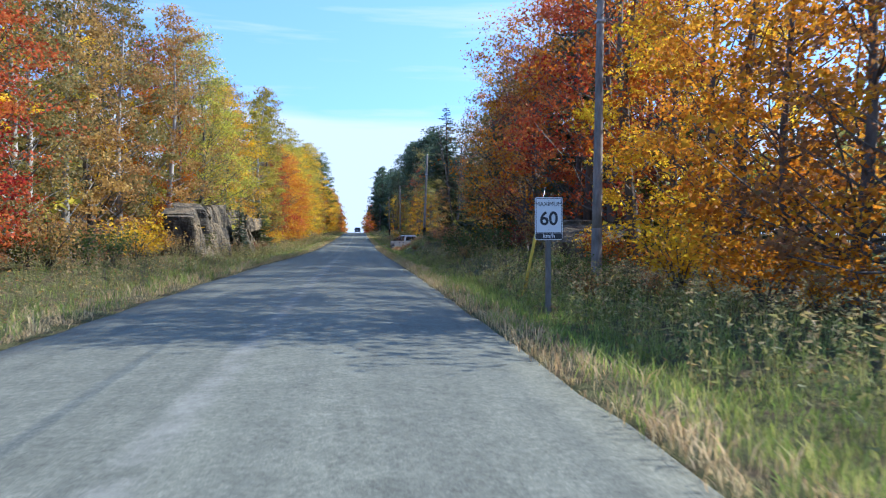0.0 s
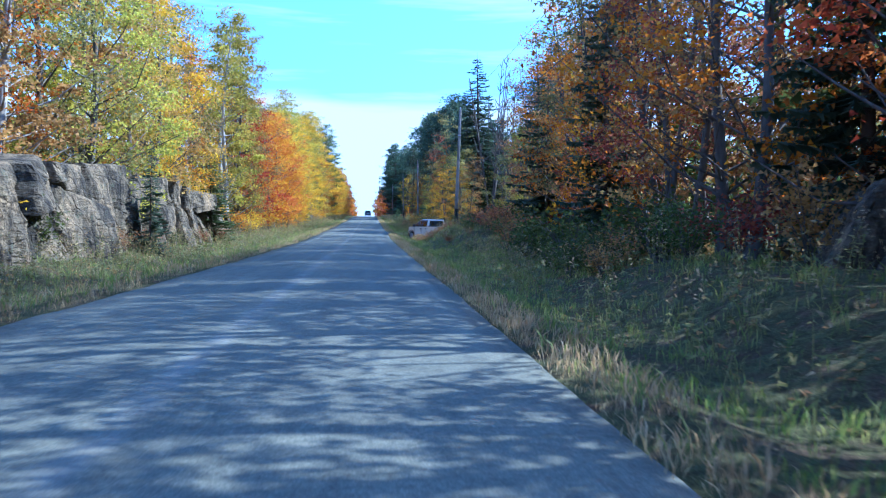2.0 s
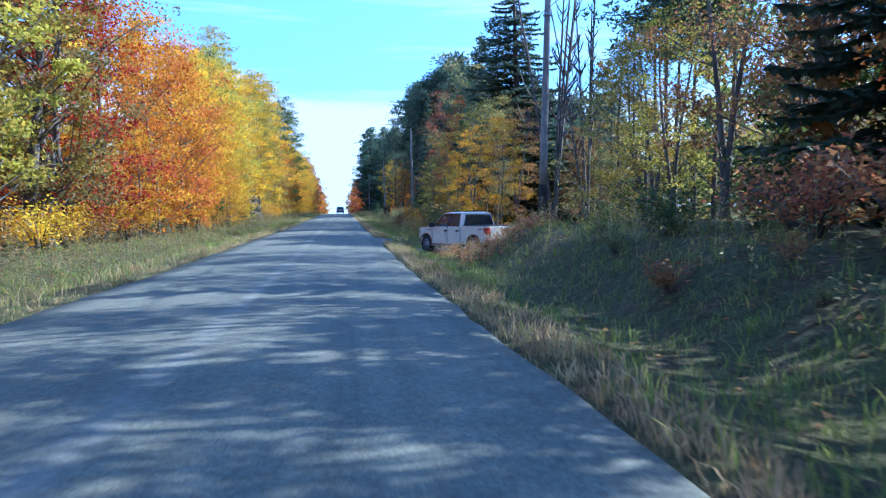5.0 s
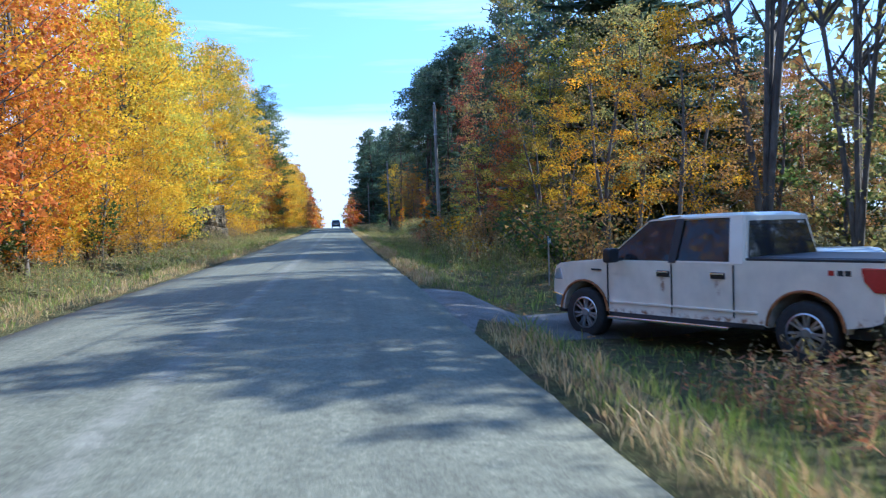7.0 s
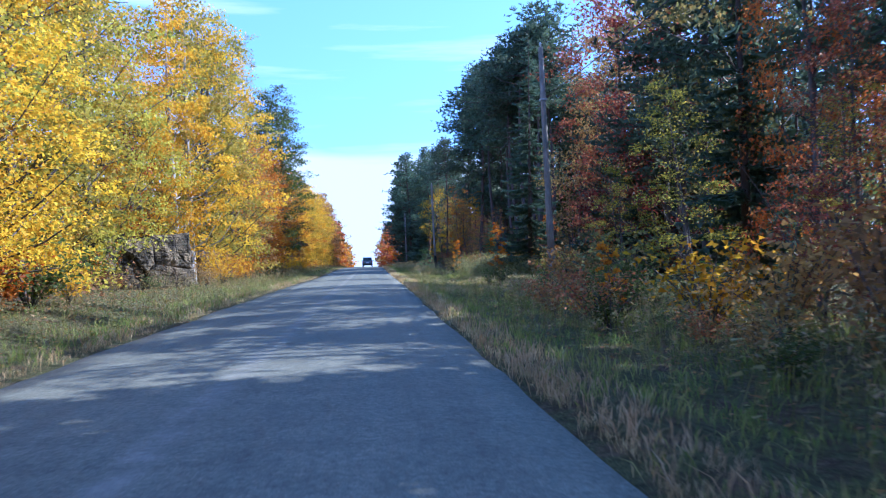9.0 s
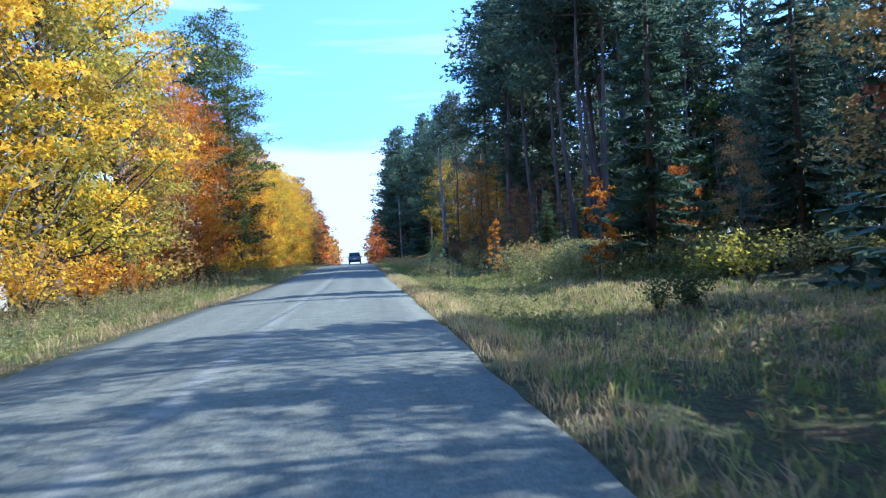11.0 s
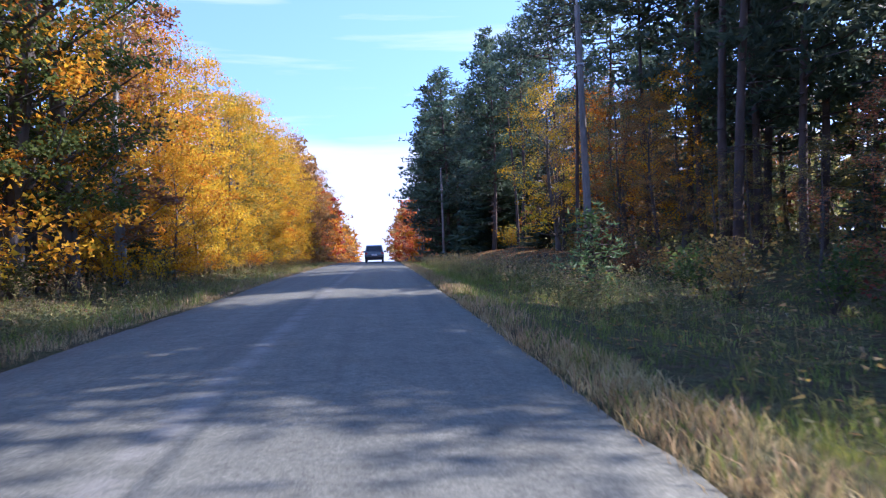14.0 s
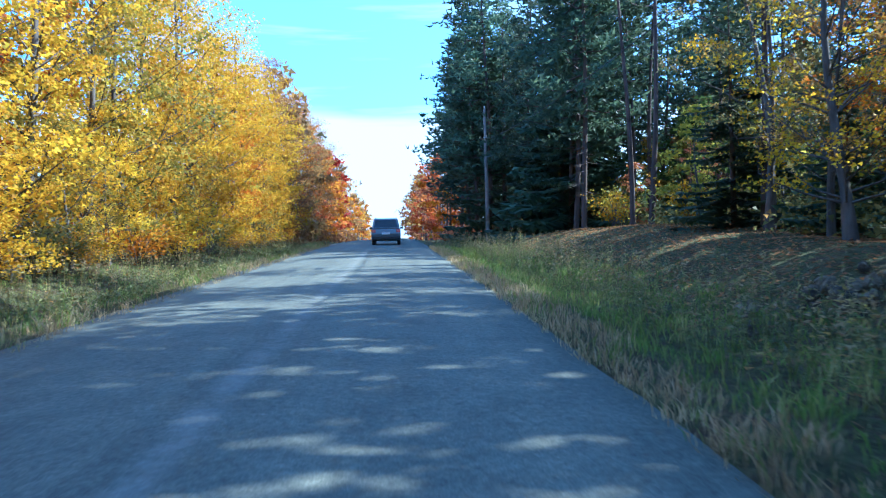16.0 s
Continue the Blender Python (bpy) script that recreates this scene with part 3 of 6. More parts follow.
def build_driveway():
    ys = np.linspace(0, 1, 30)
    v = []
    for s in ys:
        x = ROAD_R - 0.3 + s * 16
        c = 98.2 - 0.06 * s * 16
        far, near = 1.5 + 0.8 * max(0, 1 - s * 9) ** 1.5, 2.2 + 2.8 * max(0, 1 - s * 7) ** 1.4
        for k in np.linspace(-1, 1, 9):
            y = c + k * (far if k > 0 else near)
            w = float(ease((x - ROAD_R) / 1.8))
            z = (1 - w) * (float(road_z(y)) - 0.032) + w * (gz(max(x, ROAD_R + 0.3), y) + 0.035 + 0.03 * (1 - k * k))
            v.append((x, y, z if abs(k) < 0.99 or x < ROAD_R else gz(x, y) - 0.06))
    i = (np.arange(29)[:, None] * 9 + np.arange(8)).ravel()
    return tagged(new("driveway", mesh_from("driveway", v, np.stack([i, i + 9, i + 10, i + 1], 1), GRAVEL, True)), "narrow grey gravel driveway meeting the road", "driveway", kind="structure")


build_driveway()

# ---------------------------------------------------------------- trees


def broadleaf_meshes(seed, height, radius, leaves, leaf, low=0.12, blobs=46, gap=0.0, bark=BARK, stems=1):
    """Trunk with limbs, and a crown of single leaves gathered in sprays round the limb ends. Base at the origin."""
    rng = np.random.default_rng(seed)
    wood, sprays = [], []
    for s in range(stems):
        lean = rng.normal(0, 0.03 * height, 2) + (rng.normal(0, 0.10 * height, 2) if stems > 1 else 0)
        zz = np.linspace(-0.15, 0.93 * height, 9)
        k = np.clip(zz / height, 0, 1)
        path = np.stack([lean[0] * k ** 1.3 + 0.012 * height * np.sin(k * 7 + seed), lean[1] * k ** 1.3 + 0.012 * height * np.cos(k * 6 + s), zz], 1)
        r0 = 0.0135 * height * (0.8 if stems > 1 else 1)
        wood.append(tube_arrays(path, r0 * (1 - 0.93 * k) * (1 + 0.5 * np.exp(-k * 22)), 7))
        for b in range(blobs // stems):
            h = low + (0.98 - low) * ((b + rng.uniform(0, 1)) / (blobs // stems))
            env = radius * (1 - (2 * abs(h - 0.42) / 1.18) ** 2.2) * rng.uniform(0.75, 1.1)
            ang = b * 2.39996 + rng.uniform(-0.5, 0.5)
            rr = env * rng.uniform(0.35, 0.95)
            c = np.array([math.cos(ang) * rr, math.sin(ang) * rr, h * height])
            axis = np.array([np.interp(c[2], path[:, 2], path[:, 0]), np.interp(c[2], path[:, 2], path[:, 1])])
            c[:2] += axis
            z0 = max(0.08 * height, c[2] - rr * rng.uniform(0.5, 1.0))
            foot = np.array([np.interp(z0, path[:, 2], path[:, 0]), np.interp(z0, path[:, 2], path[:, 1]), z0])
            bend = (foot + c) / 2 + rng.normal(0, 0.12, 3) + np.array([0, 0, -0.06 * rr])
            wood.append(tube_arrays([foot, bend, c], [r0 * 0.34 * (1 - h * 0.6), r0 * 0.2 * (1 - h * 0.6), 0.012], 3))
            size = radius * rng.uniform(0.16, 0.29)
            sprays.append((c, size))
    per = leaves // len(sprays)
    pts = []
    for c, size in sprays:
        if rng.uniform() < gap:
            continue
        n = int(per * rng.uniform(0.6, 1.4))
        # flat sprays within the clump
        tiers = np.clip(rng.normal(0, 1, (5, 3)), -1.5, 1.5) * np.array([0.5, 0.5, 0.4]) * size
        pick = rng.integers(0, 5, n)
        p = c + tiers[pick] + np.clip(rng.normal(0, 1, (n, 3)), -1.5, 1.5) * np.array([0.40, 0.40, 0.15]) * size
        pts.append(p)
    pts = np.concatenate(pts)
    pts = pts[pts[:, 2] > 0.25]
    v, f = leaf_triangles(rng, pts, leaf, 0.45)
    wv, wf = gather(wood)
    return mesh_from("trunk", wv, wf, bark, True), mesh_from("crown", v, f, LEAF["gold"])


def spruce_meshes(seed, height, radius, density=1.0, mat=NEEDLE, nodes=8):
    rng = np.random.default_rng(seed)
    zz = np.linspace(-0.1, height, 8)
    wood = [tube_arrays(np.stack([0 * zz, 0 * zz, zz], 1), 0.012 * height * (1 - 0.97 * np.clip(zz / height, 0, 1)), 6)]
    tri = []
    whorls = int(31 * density)
    for w in range(whorls):
        h = 0.04 + 0.95 * (w / whorls) ** 0.95
        ln = radius * (1 - h) ** 0.9 + 0.05 * radius
        for b in range(int(5 + 4 * (1 - h))):
            ang = rng.uniform(0, 2 * math.pi)
            lb = ln * rng.uniform(0.6, 1.15)
            d = np.array([math.cos(ang), math.sin(ang), 0.0])
            side = np.array([-d[1], d[0], 0.0])
            z0 = h * height + rng.uniform(-0.16, 0.16)
            k = np.linspace(0.15, 1, nodes)
            fine = 8.0 / nodes
            droop = -0.34 * lb * k + 0.24 * lb * k ** 2.3
            spine = d * (lb * k)[:, None] + np.array([0, 0, 1.0]) * (z0 + droop)[:, None]
            for i in range(len(k)):
                wd = (0.34 * lb + 0.06) * (1 - k[i] * 0.68) * (0.55 + 0.45 * fine)
                for sgn in (-1, 1):
                    wi = wd * rng.uniform(0.6, 1.25)
                    tip = spine[i] + side * sgn * wi + d * wi * rng.uniform(0.4, 0.9) + np.array([0, 0, -0.25 * wi + rng.normal(0, 0.04)])
                    a = spine[i] - d * 0.06 * lb * fine
                    c = spine[i] + d * 0.10 * lb * fine
                    tri.append((a, tip, c))
                    hang = spine[i] + side * sgn * wi * 0.35 + np.array([0, 0, -0.10 * lb * rng.uniform(0.4, 1.2) - 0.03])
                    tri.append((a, hang, c))
            tri.append((spine[-2] + side * 0.03 * lb, spine[-1] + d * 0.09 * lb, spine[-2] - side * 0.03 * lb))
    t = np.array(tri).reshape(-1, 3)
    wv, wf = gather(wood)
    return mesh_from("trunk", wv, wf, BARK_PINE, True), mesh_from("crown", t, np.arange(len(t)).reshape(-1, 3), mat)


def pine_meshes(seed, height, radius, tufts=1300, low=0.42, coarse=1.0):
    """A straight stem and whorls of limbs, each limb end a brush of short needle tufts."""
    rng = np.random.default_rng(seed)
    zz = np.linspace(-0.1, height * 0.98, 9)
    k = np.clip(zz / height, 0, 1)
    path = np.stack([0.12 * np.sin(k * 5 + seed), 0.12 * np.cos(k * 4 + seed), zz], 1)
    wood = [tube_arrays(path, 0.0088 * height * (1 - 0.85 * k), 7)]
    pts = []
    limbs = 44
    for b in range(limbs):
        h = low + (0.99 - low) * (b + rng.uniform()) / limbs
        q = (h - low) / (1 - low)
        ln = radius * (1 - q ** 2.2) * (0.6 + 0.4 * min(1, q * 3 + 0.3)) * rng.uniform(0.55, 1.15) + 0.2
        ang = b * 2.39996 + rng.uniform(-0.6, 0.6)
        foot = np.array([0, 0, h * height])
        end = foot + np.array([math.cos(ang) * ln, math.sin(ang) * ln, 0.3 * ln * rng.uniform(-0.5, 1.2)])
        wood.append(tube_arrays([foot, (foot + end) / 2 + np.array([0, 0, -0.06 * ln]), end], [0.03, 0.018, 0.006], 3))
        n = max(5, int(tufts / limbs * (0.4 + 1.1 * ln / radius)))
        twigs = rng.normal(0, 1, (4, 3)) * np.array([0.30, 0.30, 0.16]) * (0.25 + 0.4 * ln)
        u = rng.uniform(0.35, 1.05, n)
        p = foot + (end - foot) * u[:, None] + twigs[rng.integers(0, 4, n)] * u[:, None] + np.clip(rng.normal(0, 1, (n, 3)), -1.6, 1.6) * np.array([0.16, 0.16, 0.10])
        pts.append(p)
    for b in range(12):
        h = rng.uniform(0.10, low)
        ang = rng.uniform(0, 6.28)
        foot = np.array([0, 0, h * height])
        end = foot + np.array([math.cos(ang), math.sin(ang), -0.15]) * rng.uniform(0.3, 0.9)
        wood.append(tube_arrays([foot, (foot + end) / 2, end], [0.012, 0.008, 0.004], 3))
    pts = np.concatenate(pts)
    n = len(pts)
    tri = []
    for j in range(3):
        d = rng.normal(size=(n, 3))
        d[:, 2] = np.abs(d[:, 2]) * 0.8
        d /= np.linalg.norm(d, axis=1)[:, None]
        s = np.cross(d, rng.normal(size=(n, 3)))
        s /= np.linalg.norm(s, axis=1)[:, None]
        ln = rng.uniform(0.12, 0.24, (n, 1))
        tri.append(np.stack([pts - s * 0.038 * coarse, pts + s * 0.038 * coarse, pts + d * ln * coarse], 1))
    t = np.concatenate(tri).reshape(-1, 3)
    wv, wf = gather(wood)
    return mesh_from("trunk", wv, wf, BARK_PINE, True), mesh_from("crown", t, np.arange(len(t)).reshape(-1, 3), NEEDLE_PINE)


def bare_tree_mesh(seed, height, stems=5):
    rng = np.random.default_rng(seed)
    pieces = []
    for s in range(stems):
        wood = []
        lean = rng.normal(0, 0.09 * height, 2)
        zz = np.linspace(-0.1, height * rng.uniform(0.75, 1.0), 8)
        k = np.clip(zz / height, 0, 1)
        path = np.stack([lean[0] * k ** 1.2, lean[1] * k ** 1.2, zz], 1)
        stem = tube_arrays(path, 0.0055 * height * (1 - 0.85 * k), 6)
        for b in range(16):
            h = rng.uniform(0.35, 0.97)
            i = h * (len(zz) - 1)
            foot = np.array([np.interp(i, range(len(zz)), path[:, c]) for c in range(3)])
            ang = rng.uniform(0, 6.28)
            ln = rng.uniform(0.06, 0.16) * height * (1.15 - h)
            end = foot + np.array([math.cos(ang) * ln * 0.6, math.sin(ang) * ln * 0.6, ln])
            mid = (foot + end) / 2 + np.array([math.cos(ang), math.sin(ang), 0]) * ln * 0.1
            wood.append(tube_arrays([foot, mid, end], [0.06, 0.04, 0.018], 4))
            for c in range(2):
                tip = mid + (end - mid) * rng.uniform(0, 0.8) + rng.normal(0, 0.25 * ln, 3) + np.array([0, 0, 0.25 * ln])
                wood.append(tube_arrays([mid, (mid + tip) / 2, tip], [0.022, 0.016, 0.01], 3))
        pieces.append(mesh_from("stem", *gather([stem] + wood), BARK, True))
    return pieces


def make_tree(name, trunk, crown, m, label, category, group, leaf_mat=None, bark=None):
    e = new(name)
    e.matrix_basis = m
    t = under("trunk", trunk, e)
    c = under("crown", crown, e)
    if leaf_mat:
        c.material_slots[0].link = "OBJECT"
        c.material_slots[0].material = leaf_mat
    if bark:
        t.material_slots[0].link = "OBJECT"
        t.material_slots[0].material = bark
    return tagged(e, label, category, group)


# a small nursery of shapes, each used many times at its own size, turn and colour
MAPLES = [broadleaf_meshes(11 + i, 10.0, 3.3 + 0.3 * (i % 3), 9500, 0.114, 0.06, 50 + 4 * i) for i in range(5)]
TALL_MAPLES = [broadleaf_meshes(16 + i, 10.0, 3.0, 13500, 0.080, 0.06, 58) for i in range(3)]
SPARSE = [broadleaf_meshes(21 + i, 10.0, 3.2 + 0.3 * (i % 2), 8200, 0.088, 0.12, 44, 0.12) for i in range(4)]
POPLARS = [broadleaf_meshes(31 + i, 10.0, 1.75 + 0.2 * i, 8500, 0.096, 0.14, 48, 0.04, BARK_PALE) for i in range(3)]
TALL = [broadleaf_meshes(36 + i, 10.0, 1.7, 12500, 0.068, 0.14, 60, 0.04, BARK) for i in range(2)]
SAPLING = [broadleaf_meshes(46 + i, 10.0, 2.4, 1100, 0.30, 0.16, 18) for i in range(2)]
THIN = [broadleaf_meshes(41 + i, 10.0, 2.6, 5200, 0.088, 0.22, 40, 0.15, BARK, stems=2) for i in range(3)]
BACKS = [broadleaf_meshes(51 + i, 10.0, 3.7, 1100, 0.36, 0.06, 16) for i in range(3)]
SPRUCES = [spruce_meshes(61 + i, 10.0, 2.1 + 0.2 * i) for i in range(3)]
BIG_SPRUCES = [spruce_meshes(68 + i, 10.0, 1.5, 1.4, NEEDLE, 11) for i in range(2)]
FAR_SPRUCES = [spruce_meshes(65 + i, 10.0, 2.3, 0.62) for i in range(2)]
PINES = [pine_meshes(71 + i, 10.0, 1.45 + 0.12 * i, 1150, 0.54 + 0.05 * i) for i in range(4)]
EDGE_PINES = [pine_meshes(81 + i, 10.0, 1.45 + 0.12 * i, 1800, 0.16 + 0.06 * i, 1.12) for i in range(3)]
FAR_PINES = [pine_meshes(76 + i, 10.0, 1.6, 520, 0.2 + 0.1 * i, 1.6) for i in range(2)]
NAMES = {
    "gold": "golden yellow", "yellow_green": "yellow-green", "olive": "dull olive green", "orange": "bright orange", "red": "orange-red",
    "maroon": "dull maroon", "russet": "russet brown", "green": "green",
}
tree_rng = random.Random(7)


def place(kind, x, y, height, colour="gold", spread=1.0):
    lib = {"maple": MAPLES, "sparse": SPARSE, "poplar": POPLARS, "tall": TALL, "sapling": SAPLING, "thin": THIN, "back": BACKS, "spruce": SPRUCES, "big_spruce": BIG_SPRUCES, "far_spruce": FAR_SPRUCES, "pine": PINES, "edge_pine": EDGE_PINES, "far_pine": FAR_PINES}[kind]
    if kind == "maple" and height > 12.3:
        lib = TALL_MAPLES
    trunk, crown = lib[tree_rng.randrange(len(lib))]
    s = height / 10.0
    m = Matrix.Translation((x, y, gz(x, y))) @ Euler((tree_rng.uniform(-0.03, 0.03), tree_rng.uniform(-0.03, 0.03), tree_rng.uniform(0, 6.28))).to_matrix().to_4x4() @ Matrix.Diagonal((s * spread, s * spread, s, 1))
    if kind in ("spruce", "big_spruce", "far_spruce"):
        return make_tree("spruce_tree", trunk, crown, m, "dark green spruce tree with drooping tiered branches", "spruce tree", "conifers of the roadside woods")
    if kind in ("pine", "edge_pine", "far_pine"):
        return make_tree("pine_tree", trunk, crown, m, "tall dark pine tree with bare lower trunk", "pine tree", "pines of the plantation")
    name = {"poplar": "poplar_tree", "tall": "poplar_tree", "sapling": "sapling", "thin": "young_tree"}.get(kind, "maple_tree")
    text = {"poplar": "slender pale-barked poplar with %s leaves", "tall": "very tall poplar with dense %s leaves", "sapling": "small %s maple sapling on the verge", "sparse": "half-bare maple tree with thinning %s leaves", "thin": "slender forked tree with thinning %s leaves"}.get(kind, "broad maple tree in full %s autumn leaf") % NAMES[colour]
    return make_tree(name, trunk, crown, m, text, "tree", "autumn trees along the road", LEAF[colour])


def belt(x0, x1, y0, y1, step, kinds, h0, h1, colours, spread=1.0):
    """A strip of wood: trees at uneven steps along the road."""
    tree_rng.seed(int(abs(x0) * 131 + y0 * 17 + y1 * 3))
    y = y0 + tree_rng.uniform(0, step * 0.5)
    while y < y1:
        place(tree_rng.choice(kinds), tree_rng.uniform(x0, x1), y, tree_rng.uniform(h0, h1), tree_rng.choice(colours), spread)
        y += step * tree_rng.uniform(0.7, 1.3)


# left side of the road, front row
belt(-12.2, -10.8, 17, 27, 3.6, ["maple"], 8.5, 10.5, ["red", "orange", "orange"])
belt(-14.4, -13.0, 27, 51, 3.4, ["maple", "maple", "poplar"], 12.5, 15.5, ["olive", "russet", "orange", "olive", "orange"])
belt(-13.2, -11.2, 50, 80, 3.3, ["maple", "poplar", "maple"], 12.5, 16, ["russet", "orange", "yellow_green", "olive", "gold"])
belt(-12.2, -10.8, 80, 93, 3.6, ["poplar", "poplar", "maple"], 14, 18, ["yellow_green", "olive"])
belt(-11.4, -10.0, 92, 111, 4.0, ["maple"], 10, 13, ["orange", "red", "orange", "gold"])
belt(-11.2, -10.0, 111, 126, 4.0, ["maple"], 11, 14, ["gold", "orange", "gold", "gold"])
belt(-9.6, -8.8, 96, 128, 4.0, ["maple", "sparse"], 4, 6.5, ["gold", "gold", "orange"])
belt(-12.0, -10.8, 125, 135, 3.0, ["maple"], 13.5, 16.5, ["yellow_green", "gold", "yellow_green", "gold"])
belt(-14.8, -13.6, 136, 157, 3.0, ["maple"], 15.5, 18.5, ["yellow_green", "gold", "yellow_green"])
belt(-12.6, -11.2, 157, 172, 3.2, ["poplar", "maple"], 15.5, 19, ["yellow_green", "yellow_green", "gold"])
belt(-11.6, -10.2, 172, 196, 4.0, ["maple"], 11, 13.5, ["russet", "orange", "russet", "orange"])
belt(-11.4, -10.0, 206, 262, 3.3, ["maple"], 11, 14, ["gold", "orange", "gold", "gold", "yellow_green"])
belt(-9.8, -9.0, 207, 258, 4.2, ["maple", "sparse"], 4, 6.5, ["gold", "gold", "yellow_green"])
belt(-11.0, -9.4, 260, 290, 4.0, ["maple", "maple", "back"], 13, 14.8, ["russet", "olive", "orange", "olive"])
belt(-11.0, -9.2, 290, 335, 4.8, ["back"], 11, 13.5, ["orange", "red", "russet", "orange"])
belt(-11.0, -9.0, 330, 440, 8.0, ["back"], 9, 12, ["red", "russet", "orange"])
place("tall", -9.9, 195.2, 20.3, "green", 1.1)
place("tall", -10.3, 193.8, 19.4, "green", 1.2)
place("tall", -9.6, 196.8, 18.2, "green", 1.2)
place("tall", -13.0, 138.5, 19.4, "yellow_green", 1.2)
place("tall", -11.4, 173.0, 19.8, "yellow_green", 1.2)
place("tall", -12.5, 192.5, 18.5, "olive")
place("tall", -12.0, 200.0, 19.0, "green")
place("tall", -11.2, 89.0, 18.0, "yellow_green", 0.9)
place("tall", -12.4, 167.0, 20.0, "yellow_green", 1.2)
place("sparse", -13.8, 153.5, 9.0, "red", 0.7)
place("maple", -12.8, 155.0, 12.0, "yellow_green", 0.9)
place("poplar", -9.8, 202.0, 12.0, "russet", 1.3)
# second and third rows
belt(-18.5, -16, 14, 200, 6.6, ["back"], 12, 15, ["olive", "orange", "russet", "gold", "yellow_green"])
belt(-18.5, -15.5, 200, 300, 5.0, ["back"], 11, 14, ["olive", "orange", "russet", "gold"])

# right side, front row
belt(9.6, 11.2, 12, 28, 2.8, ["sparse", "maple", "sparse", "thin"], 11, 14, ["orange", "gold", "orange", "russet", "orange"])
belt(9.8, 12.0, 28, 46, 2.6, ["big_spruce", "sparse", "thin", "sparse"], 15, 18.5, ["orange", "russet", "red"])
belt(10.2, 11.6, 45, 62, 2.3, ["thin", "sparse", "big_spruce", "thin"], 13.5, 16.5, ["russet", "orange", "maroon", "olive"])
# two trees added well behind the row to shade the road near y 84
place("sparse", 17.2, 84.0, 17.5, "olive", 0.65)
place("sparse", 17.6, 87.2, 17.5, "yellow_green", 0.65)
belt(11.9, 13.2, 61, 78, 2.3, ["thin", "poplar", "spruce", "thin"], 11.5, 14.5, ["olive", "russet", "orange", "maroon"])
belt(13.2, 14.6, 77, 86.5, 2.4, ["thin", "poplar"], 12.5, 15, ["green", "olive", "russet"])
belt(14.2, 16.5, 92.0, 102, 1.9, ["thin", "poplar", "sparse"], 10.5, 12.5, ["olive", "yellow_green", "olive"])
belt(16.0, 18.5, 106, 122, 3.4, ["thin", "poplar", "sparse"], 5, 7, ["russet", "yellow_green", "gold"])
belt(9.2, 11.0, 105.5, 117, 3.0, ["thin", "sparse"], 7, 10, ["yellow_green", "olive", "russet", "olive", "yellow_green"])
belt(10.6, 12.4, 117, 140, 3.3, ["edge_pine", "pine", "thin", "edge_pine"], 13, 17, ["olive", "olive", "maroon"])
belt(8.2, 9.6, 117, 138, 5.0, ["thin"], 4, 6.5, ["russet", "yellow_green", "orange"])
place("sparse", 9.8, 125.5, 11.5, "red", 0.6)
place("big_spruce", 11.0, 131.0, 14.0)
belt(13.0, 16.5, 120, 146, 3.6, ["pine", "pine", "far_spruce"], 9.5, 12.5, ["olive"])
# unseen from the clearing; placed and sized to throw shade over the road
belt(12.2, 13.6, 141, 150, 2.0, ["maple", "spruce", "maple"], 13, 15.5, ["russet", "maroon", "olive"])
belt(22.0, 28.0, 176, 216, 2.4, ["back"], 7, 10, ["olive", "green"])
belt(17.0, 24.0, 118, 150, 4.0, ["far_pine"], 10, 13, ["olive"])
belt(27.0, 32.0, 142, 178, 1.5, ["far_pine"], 13, 15, ["olive"])
belt(18.0, 24.0, 146, 174, 3.0, ["far_spruce", "back", "far_pine"], 5, 7, ["russet", "olive"])
belt(12.6, 15.0, 182.5, 193.5, 3.0, ["pine"], 22, 25, ["olive"])
belt(12.6, 15.0, 198.5, 208, 3.0, ["pine"], 22, 25, ["olive"])
belt(15.0, 20.0, 183, 194, 2.0, ["pine"], 23, 26, ["olive"])
belt(15.0, 20.0, 199, 210, 2.0, ["pine", "edge_pine"], 21, 24, ["olive"])
belt(20.0, 24.0, 183, 194.5, 2.0, ["pine", "far_pine"], 16.5, 19.5, ["olive"])
belt(20.0, 24.0, 199, 204, 2.0, ["pine", "far_pine"], 16.5, 19.5, ["olive"])
belt(24.0, 29.0, 184, 195, 2.0, ["far_pine"], 19, 22, ["olive"])
belt(30.0, 37.0, 176, 200, 1.5, ["far_pine"], 17, 20, ["olive"])
belt(20.0, 28.0, 203, 215, 2.4, ["far_pine"], 16, 18, ["olive"])
belt(22.0, 26.0, 173, 181, 1.2, ["far_pine"], 10, 11.5, ["olive"])
belt(22.0, 28.0, 206, 262, 4.0, ["far_pine"], 10, 13, ["olive"])
belt(10.4, 12.2, 182, 206, 5.0, ["sparse", "thin"], 4, 7, ["russet", "maroon", "olive"])
belt(14.0, 22.0, 184, 240, 3.0, ["sparse", "thin", "far_spruce"], 3.5, 6.5, ["russet", "olive", "maroon"])
belt(16.0, 20.0, 210, 240, 3.0, ["pine", "spruce", "pine"], 12, 15, ["olive"])
place("spruce", 11.3, 224.0, 8.5, "gold", 1.15)
place("spruce", 12.2, 219.0, 6.5, "gold", 1.1)
place("sparse", 9.7, 215.0, 10.0, "gold", 0.95)
for _x, _y, _h in ((10.4, 212.2, 16.5), (11.6, 222.5, 17.5), (10.6, 230.5, 17.5), (10.8, 234.0, 17.5)):
    place("pine", _x, _y, _h, "olive", 0.85)
belt(12.6, 15.2, 208, 222, 5.0, ["pine"], 16, 18, ["olive"])
